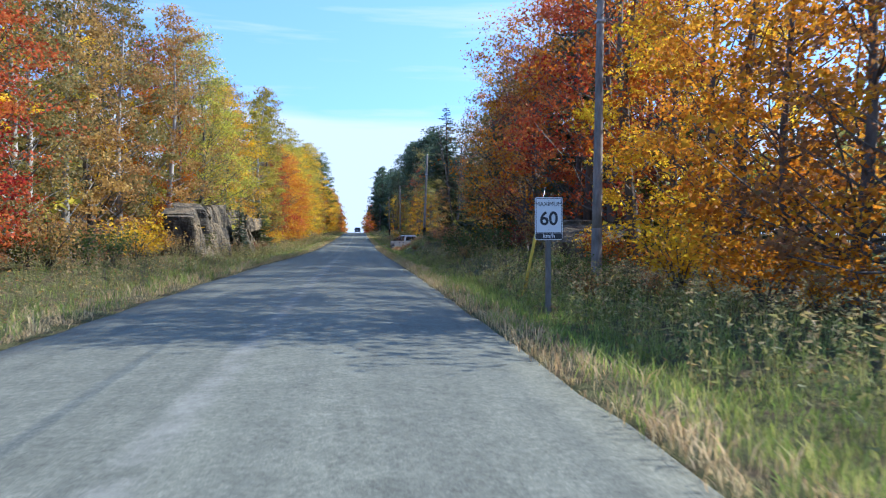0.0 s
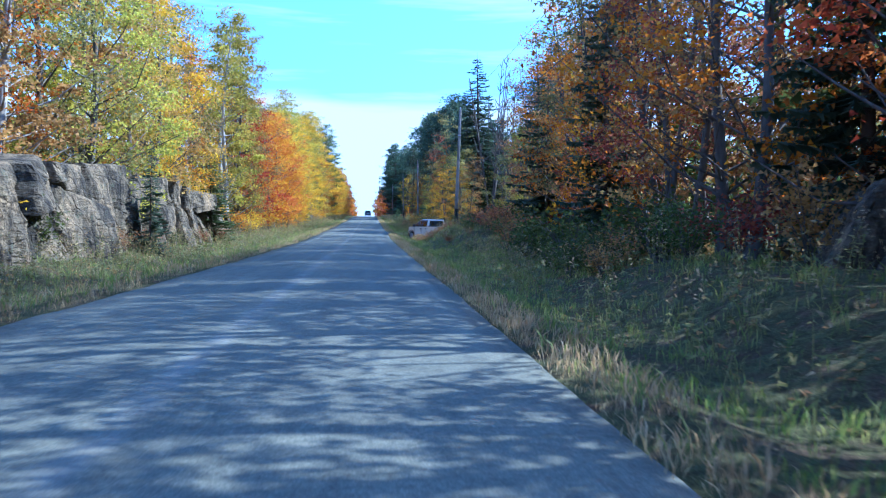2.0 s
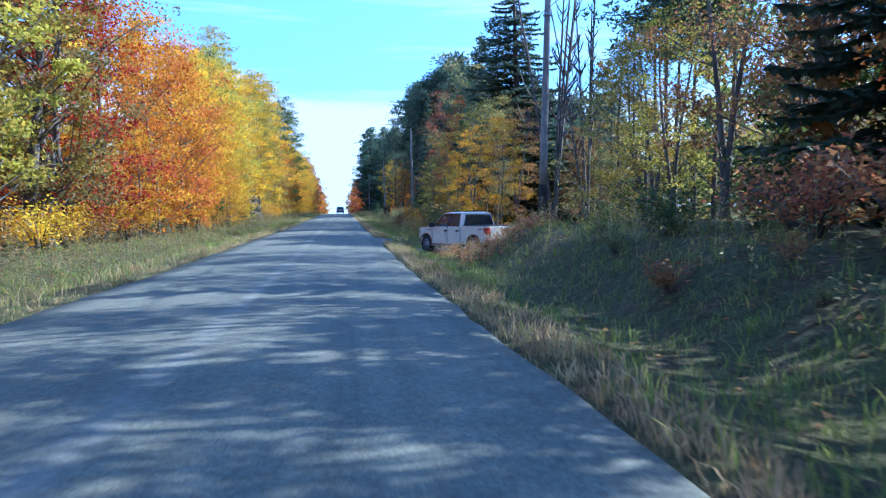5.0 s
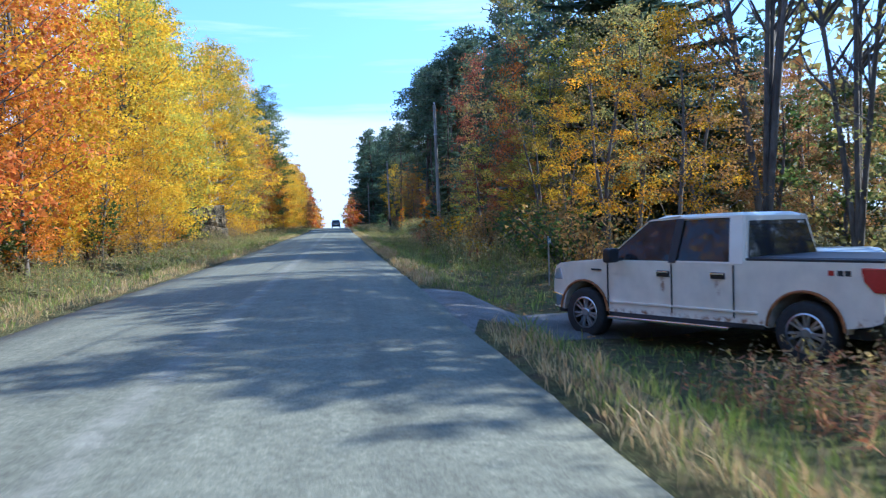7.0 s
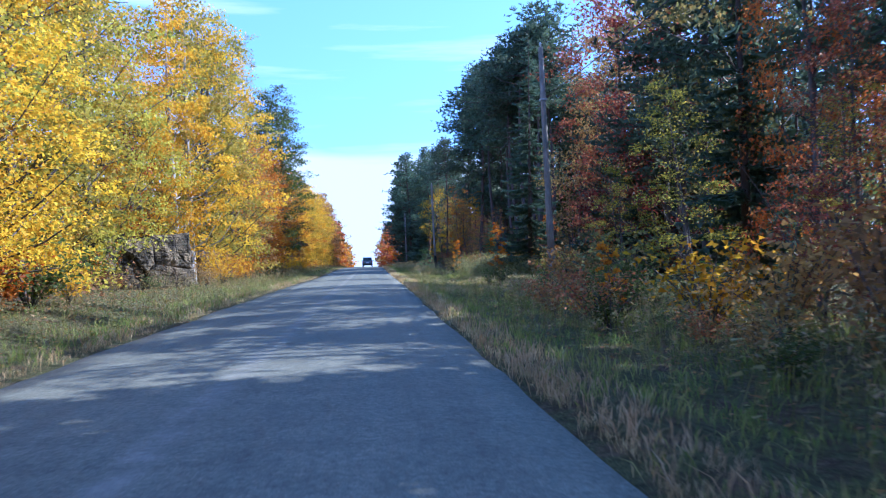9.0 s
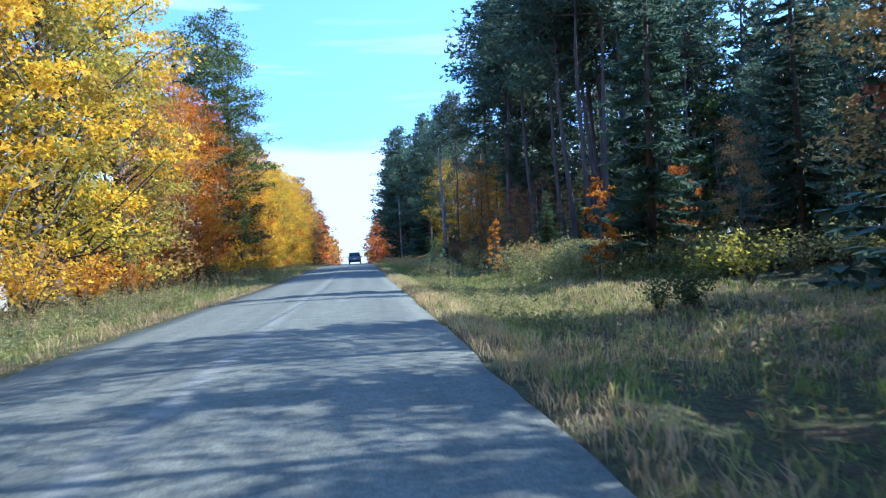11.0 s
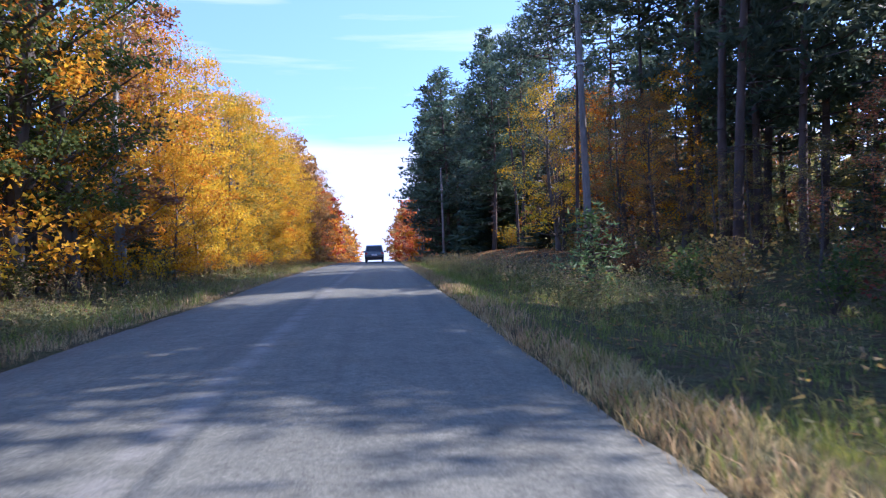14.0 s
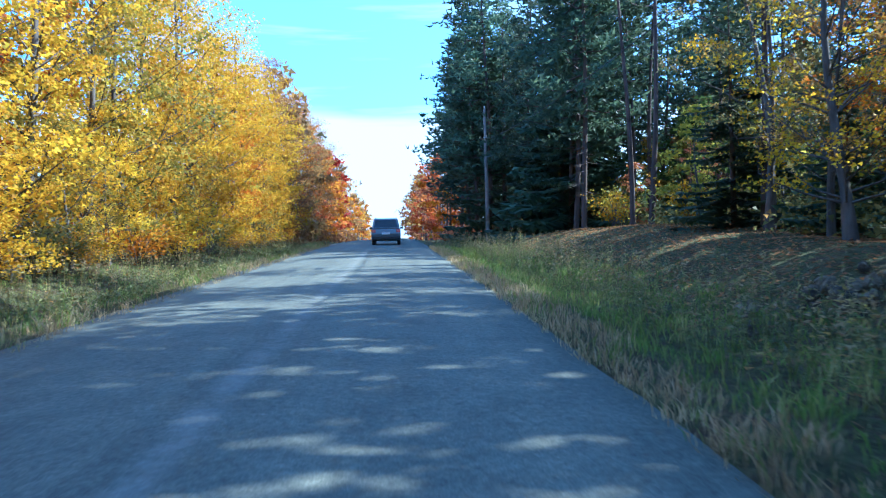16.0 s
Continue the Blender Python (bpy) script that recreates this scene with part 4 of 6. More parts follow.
belt(15.0, 27.0, 244, 262, 1.3, ["edge_pine", "far_pine"], 14, 17, ["olive"])
belt(13.0, 15.2, 240, 256, 5.0, ["pine"], 16, 18, ["olive"])
belt(11.0, 14.0, 206, 224, 2.4, ["sparse", "thin"], 7, 11, ["russet", "orange", "gold", "olive"])
belt(11.5, 15.5, 224, 262, 2.2, ["back", "thin", "back"], 3, 5.5, ["olive", "yellow_green", "maroon", "green"])
belt(17.0, 21.0, 224, 262, 2.2, ["back"], 5, 8, ["olive", "green"])
belt(9.6, 11.2, 237, 258, 3.6, ["edge_pine", "edge_pine", "spruce"], 18, 19.5, ["olive"])
for _x, _y, _h in ((7.7, 262.5, 22.6), (6.9, 266.5, 22.6), (7.6, 271.0, 21.5), (7.2, 276.5, 20.5), (7.4, 283.0, 19.5), (7.6, 290.0, 18.0)):
    place("edge_pine", _x, _y, _h, "olive", 1.12)
belt(9.0, 11.4, 259, 300, 3.0, ["edge_pine", "far_pine", "far_spruce"], 17, 22.5, ["olive"])
belt(12.0, 17.0, 244, 300, 3.8, ["far_pine"], 14, 18, ["olive"])
belt(6.8, 7.8, 298, 325, 5.0, ["back"], 12, 14, ["red", "maroon", "orange"])
belt(4.8, 5.8, 326, 372, 4.6, ["back"], 11, 13.5, ["maroon", "red", "russet"])
belt(6.0, 8.0, 372, 440, 8.0, ["back"], 9, 12, ["red", "russet", "orange"])
belt(14.0, 18.0, 12, 86, 6.2, ["back", "back", "far_spruce"], 9, 12, ["olive", "russet", "maroon", "green"])
belt(17.0, 20.0, 97, 120, 4.2, ["back", "back", "far_spruce"], 5, 7.5, ["olive", "russet", "green"])
belt(20.0, 27.0, 12, 125, 10.0, ["back"], 11, 14, ["olive", "green", "russet"])
belt(19.0, 23.0, 84, 97, 3.0, ["back"], 7, 9, ["olive", "green", "russet"])
belt(12.8, 15.0, 26, 84, 4.5, ["back"], 4.5, 7, ["olive", "maroon", "green", "russet"])
# high crowns added far back as shadow casters for the road past the driveway
belt(17.5, 20.5, 94.5, 106, 1.8, ["pine"], 16, 18, ["olive"])
# casters added out of sight behind the front row to keep the road shaded
belt(13.6, 17.0, 36, 68, 2.2, ["pine", "thin"], 15, 17.5, ["olive", "russet"])
belt(22.0, 27.0, 216, 246, 2.4, ["back"], 6, 9, ["olive", "green", "russet"])
belt(31.0, 40.0, 120, 280, 7.0, ["back"], 11, 14, ["olive", "green", "russet"])
belt(12.0, 18.0, 300, 440, 11.0, ["back"], 11, 14, ["olive", "russet"])
# single trees that stand out
place("big_spruce", 13.3, 116.4, 21.3, "gold", 1.8)
place("big_spruce", 14.8, 119.5, 17.0, "gold", 1.3)
place("big_spruce", 11.0, 162.0, 17.0, "gold", 0.95)
# added almost out of view, only to cast the shadow band across the road
place("big_spruce", 15.8, 160.0, 15.5, "gold", 0.85)
# stands in shade; the paler needle colour paints the sunlight on it
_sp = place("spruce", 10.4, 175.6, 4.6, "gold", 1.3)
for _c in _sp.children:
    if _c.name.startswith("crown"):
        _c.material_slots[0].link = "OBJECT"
        _c.material_slots[0].material = NEEDLE_YOUNG_LIT
_sp["label"] = "young spruce at the wood's edge, needles lightened as if sunlit"
place("spruce", -8.6, 54.6, 4.5, "gold", 0.8)
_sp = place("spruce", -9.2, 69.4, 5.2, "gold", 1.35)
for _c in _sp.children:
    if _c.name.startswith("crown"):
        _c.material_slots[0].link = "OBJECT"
        _c.material_slots[0].material = NEEDLE_YOUNG_LIT
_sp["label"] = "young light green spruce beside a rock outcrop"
place("spruce", -9.9, 205.0, 5.2)
place("spruce", -12.6, 207.5, 8.0)
_trunk, _crown = pine_meshes(95, 2.7, 0.85, 230, 0.10)
make_tree("young_pine", _trunk, _crown, Matrix.Translation((6.0, 194.3, gz(6.0, 194.3))), "young light green pine standing beside a utility pole", "pine tree", "conifers of the roadside woods", NEEDLE_YOUNG_LIT)
place("sparse", 9.4, 104.6, 7.5, "gold", 0.8)
for _x, _y, _h, _k in ((7.6, 109.0, 5.2, "gold"), (8.2, 107.2, 7.0, "orange"), (7.3, 111.6, 6.4, "yellow_green"), (8.4, 113.6, 8.0, "yellow_green"), (7.0, 114.4, 3.2, "gold")):
    place("thin", _x, _y, _h, _k, 1.1)
place("sapling", 7.3, 174.6, 3.0, "orange", 0.8)
place("sparse", 13.6, 160.0, 5.6, "russet", 0.8)
place("sparse", 12.6, 163.2, 4.2, "orange", 0.7)
place("sapling", 8.3, 159.8, 3.6, "orange", 0.9)
place("sapling", 5.6, 127.0, 1.9, "orange", 1.0)
place("sapling", 9.0, 61.0, 2.6, "gold", 1.0)
for _x, _y, _h, _k in ((8.4, 119.6, 5.4, "red"), (9.0, 122.8, 6.4, "maroon"), (7.7, 116.4, 3.6, "red"), (7.4, 121.4, 2.6, "maroon")):
    place("sparse", _x, _y, _h, _k, 0.9)
place("thin", 10.6, 217.0, 8.5, "russet", 0.8)
place("thin", 11.5, 209.5, 7.5, "orange", 0.9)
for _i, (_x, _y, _h) in enumerate([(13.2, 106.8, 22.5), (14.6, 104.4, 17.0)]):
    _e = new("bare_tree")
    _e.matrix_basis = Matrix.Translation((_x, _y, gz(_x, _y)))
    for _stem in bare_tree_mesh(80 + _i, _h):
        under("stem", _stem, _e)
    tagged(_e, "leafless grey tree with several thin stems", "bare tree", "leafless trees by the road")


def far_woods(x0, x1, y0, y1, count, seed, mat):
    """The wood beyond the front rows, too deep to tell single trees apart: stems and loose crowns in one mesh."""
    rng = np.random.default_rng(seed)
    wood, pts = [], []
    for k in range(count):
        x, y, h = rng.uniform(x0, x1), rng.uniform(y0, y1), rng.uniform(8.5, 12.0)
        z = gz(x, y)
        wood.append(tube_arrays([(x, y, z - 0.2), (x, y, z + 0.5 * h), (x + rng.normal(0, 0.3), y, z + 0.9 * h)], [0.13, 0.09, 0.02], 4))
        n = 60
        d = rng.normal(size=(n, 3))
        d /= np.linalg.norm(d, axis=1)[:, None]
        pts.append(np.array([x, y, z + 0.58 * h]) + d * np.array([0.24, 0.24, 0.40]) * h * rng.uniform(0.5, 1.0, (n, 1)))
    v, f = leaf_triangles(rng, np.concatenate(pts), 1.0, 0.45)
    wv, wf = gather(wood)
    wf = np.concatenate([wf[:, [0, 1, 2]], wf[:, [0, 2, 3]]])
    av, af = gather([(v, f), (wv, wf)])
    me = mesh_from("far_woods", av, af, mat)
    me.materials.append(BARK)
    idx = np.zeros(len(af), np.int32)
    idx[len(f):] = 1
    me.polygons.foreach_set("material_index", idx)
    return tagged(new("far_woods", me), "mixed autumn wood stretching back from the road", "woods", kind="stuff")


far_woods(-75, -22, 5, 420, 420, 401, LEAF["olive"])
far_woods(-75, -22, 5, 420, 260, 402, LEAF["orange"])
far_woods(33, 80, 5, 420, 420, 403, LEAF["olive"])
far_woods(33, 80, 5, 420, 260, 404, LEAF["green"])

# ---------------------------------------------------------------- undergrowth


def shrub_mesh(seed, leaves, leaf, height=1.6, radius=1.1):
    rng = np.random.default_rng(seed)
    wood, pts = [], []
    for s in range(16):
        ang, out = rng.uniform(0, 6.28), radius * rng.uniform(0.2, 1.0)
        end = np.array([math.cos(ang) * out, math.sin(ang) * out, height * rng.uniform(0.45, 1.0)])
        wood.append(tube_arrays([(0, 0, -0.05), end * np.array([0.4, 0.4, 0.55]), end], [0.018, 0.012, 0.005], 3))
        n = leaves // 16
        u = rng.uniform(0.3, 1.05, n)
        pts.append(end * u[:, None] + np.clip(rng.normal(0, 1, (n, 3)), -1.5, 1.5) * np.array([0.19, 0.19, 0.12]))
    pts = np.concatenate(pts)
    pts[:, 2] = np.abs(pts[:, 2]) + 0.04
    wv, wf = gather(wood)
    v, f = leaf_triangles(rng, pts, leaf, 0.4)
    return mesh_from("stem", wv, wf, BARK, True), mesh_from("foliage", v, f, WEED)


SHRUBS = [shrub_mesh(91 + i, 680, 0.092) for i in range(4)]


def shrub(x, y, h, mat, label):
    stem, foliage = SHRUBS[tree_rng.randrange(4)]
    e = new("shrub")
    s = h / 1.6
    e.matrix_basis = Matrix.Translation((x, y, gz(x, y))) @ pose(0, 0, 0, 0, 0, tree_rng.uniform(0, 360)) @ Matrix.Diagonal((s * tree_rng.uniform(0.9, 1.4), s * tree_rng.uniform(0.9, 1.4), s, 1))
    under("stem", stem, e)
    f = under("foliage", foliage, e)
    f.material_slots[0].link = "OBJECT"
    f.material_slots[0].material = mat
    return tagged(e, label, "shrub", "shrubs at the wood's edge")


def thicket(x0, x1, y0, y1, step, h0, h1, mats):
    tree_rng.seed(int(abs(x0) * 57 + y0 * 29 + y1))
    y = y0
    while y < y1:
        mat, word = tree_rng.choice(mats)
        shrub(tree_rng.uniform(x0, x1), y, tree_rng.uniform(h0, h1), mat, "%s leafy shrub among roadside weeds" % word)
        y += step * tree_rng.uniform(0.6, 1.4)


_GR, _OR, _RD, _YE, _BR = (LEAF["green"], "dull green"), (LEAF["orange"], "orange"), (LEAF["maroon"], "dark red"), (LEAF["gold"], "yellow"), (LEAF["russet"], "brownish")
thicket(-11.2, -9.6, 16, 49, 1.9, 1.2, 2.2, [_GR, _OR, _YE, _GR, _BR])
thicket(-9.2, -8.4, 50, 73, 4.0, 0.5, 1.0, [_BR, _RD, _GR])
thicket(-10.6, -9.2, 75, 124, 1.9, 1.2, 2.4, [_YE, _OR, _GR, _YE, _BR])
thicket(-11.4, -9.8, 124, 136, 1.9, 1.0, 2.2, [_YE, _OR, _GR, _RD])
thicket(-10.2, -8.8, 157, 205, 2.2, 1.0, 2.2, [_BR, _OR, _GR, _YE])
thicket(-9.8, -8.4, 206, 262, 1.9, 1.0, 1.9, [_YE, _YE, _OR, (WEED, "yellowish")])
thicket(7.4, 8.8, 9, 27, 1.7, 1.0, 2.0, [_OR, _YE, _GR, _BR])
thicket(5.2, 7.2, 18, 26, 0.9, 0.5, 1.1, [_GR, _GR, _BR])
thicket(5.2, 7.2, 40, 47, 0.9, 0.5, 1.3, [_GR, _GR, _BR])
thicket(4.8, 7.5, 64, 80, 1.2, 0.3, 0.7, [(WEED, "yellowish"), _BR, _GR])
thicket(6.8, 8.8, 38, 75, 1.6, 1.0, 2.2, [_BR, _RD, _GR, _GR])
thicket(4.6, 6.2, 84, 89, 1.3, 0.25, 0.5, [(DRY_WEED, "dry reddish")])
thicket(6.2, 8.6, 104, 138, 1.5, 1.0, 2.2, [_GR, _BR, _GR, _YE, (WEED, "yellowish")])
thicket(4.8, 6.2, 113, 134, 2.0, 0.6, 1.3, [_RD, _BR, _GR, _YE])
thicket(7.8, 13.5, 161, 172, 0.42, 1.1, 1.7, [(LEAF["yellow_green"], "yellow-green"), (WEED, "yellowish"), (WEED, "yellowish"), _BR])
thicket(11.0, 16.5, 156, 166, 0.6, 1.1, 1.7, [(LEAF["yellow_green"], "yellow-green"), (WEED, "yellowish")])
for _x, _y, _h, _k in ((-13.6, 146.9, 2.2, "green"), (-12.2, 147.6, 1.0, "russet"), (-14.6, 148.5, 2.6, "orange"), (-10.6, 148.8, 0.8, "green"), (-9.0, 152.8, 1.2, "russet")):
    shrub(_x, _y, _h, LEAF[_k], "%s leafy shrub crowding a rock ledge" % NAMES[_k])
shrub(12.0, 229.5, 1.8, LEAF["gold"], "yellow leafy shrub at the wood's edge")
shrub(10.8, 236.5, 1.8, LEAF["gold"], "yellow leafy shrub at the wood's edge")
shrub(11.6, 238.0, 2.2, LEAF["yellow_green"], "yellow-green leafy shrub at the wood's edge")
shrub(6.2, 149.6, 0.95, LEAF["green"], "dark green rounded bush in the clearing")
shrub(6.9, 149.9, 1.0, LEAF["green"], "dark green rounded bush in the clearing")
shrub(6.7, 148.9, 0.85, LEAF["green"], "dark green rounded bush in the clearing")
thicket(8.6, 10.2, 177, 206, 1.9, 0.9, 2.0, [_BR, _RD, _GR])


def brush(x0, x1, y0, y1, clumps, h, leaf, mat, seed, label):
    """Low brush too far off to tell apart: clumps of leaves in one mesh."""
    rng = np.random.default_rng(seed)
    pts = []
    for k in range(clumps):
        cx, cy, hh, n = rng.uniform(x0, x1), rng.uniform(y0, y1), h * rng.uniform(0.5, 1.1), 130
        p = np.clip(rng.normal(0, 1, (n, 3)), -1.7, 1.7) * np.array([0.5, 0.6, 0.3]) * hh
        p[:, 2] = np.abs(p[:, 2] + 0.4 * hh) + 0.05
        p[:, 0] += cx
        p[:, 1] += cy
        p[:, 2] += ground_z(p[:, 0], p[:, 1])
        pts.append(p)
    v, f = leaf_triangles(rng, np.concatenate(pts), leaf, 0.4)
    return tagged(new("brush", mesh_from("brush", v, f, mat)), label, "undergrowth", kind="stuff")


brush(-9.9, -8.2, 262, 345, 60, 1.9, 0.3, LEAF["russet"], 231, "far brownish brush under the roadside trees")
brush(6.6, 8.6, 266, 345, 40, 1.7, 0.3, LEAF["maroon"], 232, "far dark red brush under the roadside trees")
brush(11.0, 19.0, 178, 262, 70, 1.7, 0.16, LEAF["olive"], 233, "dull olive brush under the pines")
brush(-15.0, -11.5, 18, 262, 230, 1.8, 0.16, LEAF["russet"], 235, "brownish brush under the roadside trees")
brush(15.0, 22.0, 100, 150, 90, 1.8, 0.16, LEAF["olive"], 236, "dull olive brush in the shade of the wood")
brush(13.0, 18.0, 28, 84, 70, 1.6, 0.16, LEAF["russet"], 234, "brownish brush in the shade of the wood")


def blades(name, count, x0, x1, y0, y1, h0, h1, width, mat, label, rng_seed, keep=None, lean=0.35):
    """Loose grass in one mesh: bent blades standing on the ground."""
    rng = np.random.default_rng(rng_seed)
    tuft = max(1, count // 9)
    cx, cy = rng.uniform(x0, x1, tuft), rng.uniform(y0, y1, tuft)
    pick = rng.integers(0, tuft, count)
    x, y = cx[pick] + rng.normal(0, 0.09, count), cy[pick] + rng.normal(0, 0.09, count)
    tall = rng.uniform(h0, h1, tuft)[pick] * rng.uniform(0.6, 1.15, count)
    ok = (x > ROAD_R + 0.02) | (x < ROAD_L - 0.02)
    if keep is not None:
        ok &= keep(x, y)
    x, y, tall = x[ok], y[ok], tall[ok]
    n = len(x)
    base = np.stack([x, y, ground_z(x, y) - 0.02], 1)
    ang = rng.uniform(0, 2 * math.pi, n)
    s = np.stack([np.cos(ang), np.sin(ang), np.zeros(n)], 1) * (width * rng.uniform(0.6, 1.3, n))[:, None]
    d = rng.normal(0, lean, (n, 3)) * tall[:, None]
    d[:, 2] = 0
    up = np.array([0, 0, 1.0])
    mid = base + up * (tall * 0.6)[:, None] + d * 0.35
    tip = base + up * (tall * rng.uniform(0.8, 1.0, n))[:, None] + d
    v = np.stack([base - s, mid + s * 0.8, mid - s * 0.8, tip], 1).reshape(-1, 3)
    i = np.arange(n)[:, None] * 4
    f = np.concatenate([i + np.array([[0, 1, 2]]), i + np.array([[2, 1, 3]])])
    return tagged(new(name, mesh_from(name, v, f, mat)), label, "grass", kind="stuff")


def off_drive(x, y):
    d = y - (98.2 - 0.06 * (x - ROAD_R))
    return ~((d < 1.45 + 0.7 * np.clip(1 - (x - ROAD_R) / 1.6, 0, 1)) & (d > -2.1 - 2.7 * np.clip(1 - (x - ROAD_R) / 2.2, 0, 1)) & (x > 0))


blades("verge_grass", 52000, ROAD_R + 0.2, 4.8, -4, 240, 0.10, 0.34, 0.007, GRASS, "green and yellowing roadside grass", 201, off_drive)
blades("verge_grass", 30000, -9.2, ROAD_L - 0.15, 6, 250, 0.12, 0.44, 0.009, GRASS, "green and yellowing roadside grass", 202)
blades("verge_grass", 9000, 4.6, 12.0, 140, 176, 0.10, 0.35, 0.014, GRASS, "green and yellowing roadside grass", 205)
blades("verge_grass", 9000, 4.6, 7.6, 14, 92, 0.12, 0.45, 0.010, GRASS, "green and yellowing roadside grass", 206)
blades("dry_grass", 28000, ROAD_R + 0.0, 2.4, -4, 240, 0.08, 0.34, 0.008, STRAW, "dry straw-coloured grass along the road edge", 203, off_drive)
blades("dry_grass", 15000, -6.2, ROAD_L, 6, 250, 0.08, 0.40, 0.009, STRAW, "dry straw-coloured grass along the road edge", 204)


blades("dry_grass", 20000, ROAD_R - 0.05, 1.95, -4, 240, 0.05, 0.18, 0.006, STRAW, "short dry grass creeping over the asphalt edge", 224, off_drive)
blades("dry_grass", 12000, -4.85, ROAD_L + 0.05, 6, 250, 0.05, 0.18, 0.007, STRAW, "short dry grass creeping over the asphalt edge", 225)
blades("dry_grass", 12000, 1.8, 2.7, 146, 182, 0.08, 0.28, 0.006, STRAW, "dry straw-coloured grass along the road edge", 226)
blades("verge_grass", 12000, 2.4, 7.0, 150, 180, 0.08, 0.28, 0.009, GRASS, "green and yellowing roadside grass", 227)
blades("dry_grass", 24000, 2.0, 10.5, 142, 162, 0.08, 0.32, 0.007, STRAW, "dry pale grass in the clearing", 207)


blades("verge_grass", 11000, 2.0, 7.5, 1, 26, 0.12, 0.40, 0.008, GRASS, "green and yellowing roadside grass", 208)
blades("verge_grass", 7000, 4.6, 10.0, 104, 141, 0.15, 0.5, 0.013, GRASS, "green and yellowing roadside grass", 210)
blades("verge_grass", 7000, 2.4, 5.8, 200, 245, 0.15, 0.45, 0.013, GRASS, "green and yellowing roadside grass", 218)
blades("verge_grass", 9000, 4.6, 11.0, 176, 240, 0.10, 0.32, 0.012, GRASS, "green and yellowing roadside grass", 209, lambda x, y: (y < 203) | (x < 6.0))


def fallen_leaves(count, x0, x1, y0, y1, seed):
    """Dropped leaves lying loose on the soil."""
    rng = np.random.default_rng(seed)
    x, y = rng.uniform(x0, x1, count), rng.uniform(y0, y1, count)
    c = np.stack([x, y, ground_z(x, y) + 0.02], 1)
    a = rng.uniform(0, 6.28, count)
    d = np.stack([np.cos(a), np.sin(a), rng.normal(0, 0.25, count)], 1) * rng.uniform(0.06, 0.13, (count, 1))
    t = np.stack([-np.sin(a), np.cos(a), rng.normal(0, 0.25, count)], 1) * rng.uniform(0.03, 0.06, (count, 1))
    v = np.stack([c - t, c + t, c + d], 1).reshape(-1, 3)
    return tagged(new("fallen_leaves", mesh_from("fallen_leaves", v, np.arange(3 * count).reshape(-1, 3), LEAF["russet"])), "fallen brown and orange leaves on the ground", "leaves", kind="stuff")


fallen_leaves(16000, 3.4, 14.0, 8, 250, 221)
fallen_leaves(11000, 5.4, 13.0, 203, 240, 223)
fallen_leaves(8000, -12.0, -6.4, 14, 250, 222)


def weeds(name, count, x0, x1, y0, y1, h0, h1, seed, label, keep=None, mat=WEED):
    """Tall stalks with small leaves and a pale seed head, in one mesh with two materials."""
    rng = np.random.default_rng(seed)
    x, y = rng.uniform(x0, x1, count), rng.uniform(y0, y1, count)
    if keep is not None:
        ok = keep(x, y)
        x, y = x[ok], y[ok]
    n = len(x)
    h = rng.uniform(h0, h1, n)
    base = np.stack([x, y, ground_z(x, y) - 0.02], 1)
    d = rng.normal(0, 0.14, (n, 3)) * h[:, None]
    d[:, 2] = 0
    top = base + np.array([0, 0, 1.0]) * h[:, None] + d
    a = rng.uniform(0, 6.28, n)
    s = np.stack([np.cos(a), np.sin(a), 0 * a], 1) * 0.007
    stalk = np.stack([base - s, base + s, top], 1).reshape(-1, 3)
    k = 8
    u = rng.uniform(0.12, 0.95, (n, k))
    c = (base[:, None] + (top - base)[:, None] * u[..., None]).reshape(-1, 3)
    lv, lf = leaf_triangles(rng, c + rng.normal(0, 0.02, c.shape), 0.10, 0.3, 0.15)
    kh = 5
    c2 = np.repeat(top, kh, 0) + rng.normal(0, 1, (n * kh, 3)) * np.array([0.035, 0.035, 0.07])
    hv, hf = leaf_triangles(rng, c2, 0.06, 0.1, 0.22)
    v, f = gather([(stalk, np.arange(3 * n).reshape(-1, 3)), (lv, lf), (hv, hf)])
    me = mesh_from(name, v, f, mat)
    me.materials.append(FLOWER)
    idx = np.zeros(len(f), np.int32)
    idx[-len(hf):] = 1
    me.polygons.foreach_set("material_index", idx)
    return tagged(new(name, me), label, "weeds", kind="stuff")


weeds("tall_weeds", 3300, 3.0, 7.4, -2, 262, 0.45, 1.1, 211, "tall goldenrod weeds gone to seed on the verge", lambda x, y: off_drive(x, y) & ~((y > 204) & (x > 5.2)) & ~((y > 146) & (y < 178) & (x > 4.3)) & ~((y > 52) & (y < 98) & (x < 5.0)) & ~((y > 84) & (y < 98) & (x > 2.6)))
weeds("tall_weeds", 2600, -9.6, -6.0, 8, 262, 0.45, 1.0, 212, "tall goldenrod weeds gone to seed on the verge")
weeds("tall_weeds", 560, 3.6, 7.0, 83, 92.4, 0.25, 0.6, 220, "dry reddish-brown weeds in front of the pickup truck", None, DRY_WEED)
weeds("tall_weeds", 1500, -9.4, -7.2, 20, 262, 0.5, 1.2, 219, "tall goldenrod weeds gone to seed on the verge")
weeds("tall_weeds", 420, 3.6, 7.2, 4, 26, 0.5, 1.1, 214, "tall goldenrod weeds gone to seed on the verge")
weeds("tall_weeds", 700, 3.6, 9.5, 106, 140, 0.5, 1.2, 216, "tall goldenrod weeds gone to seed on the verge")
weeds("tall_weeds", 800, 3.2, 6.4, 202, 240, 0.4, 0.9, 217, "tall goldenrod weeds gone to seed on the verge")
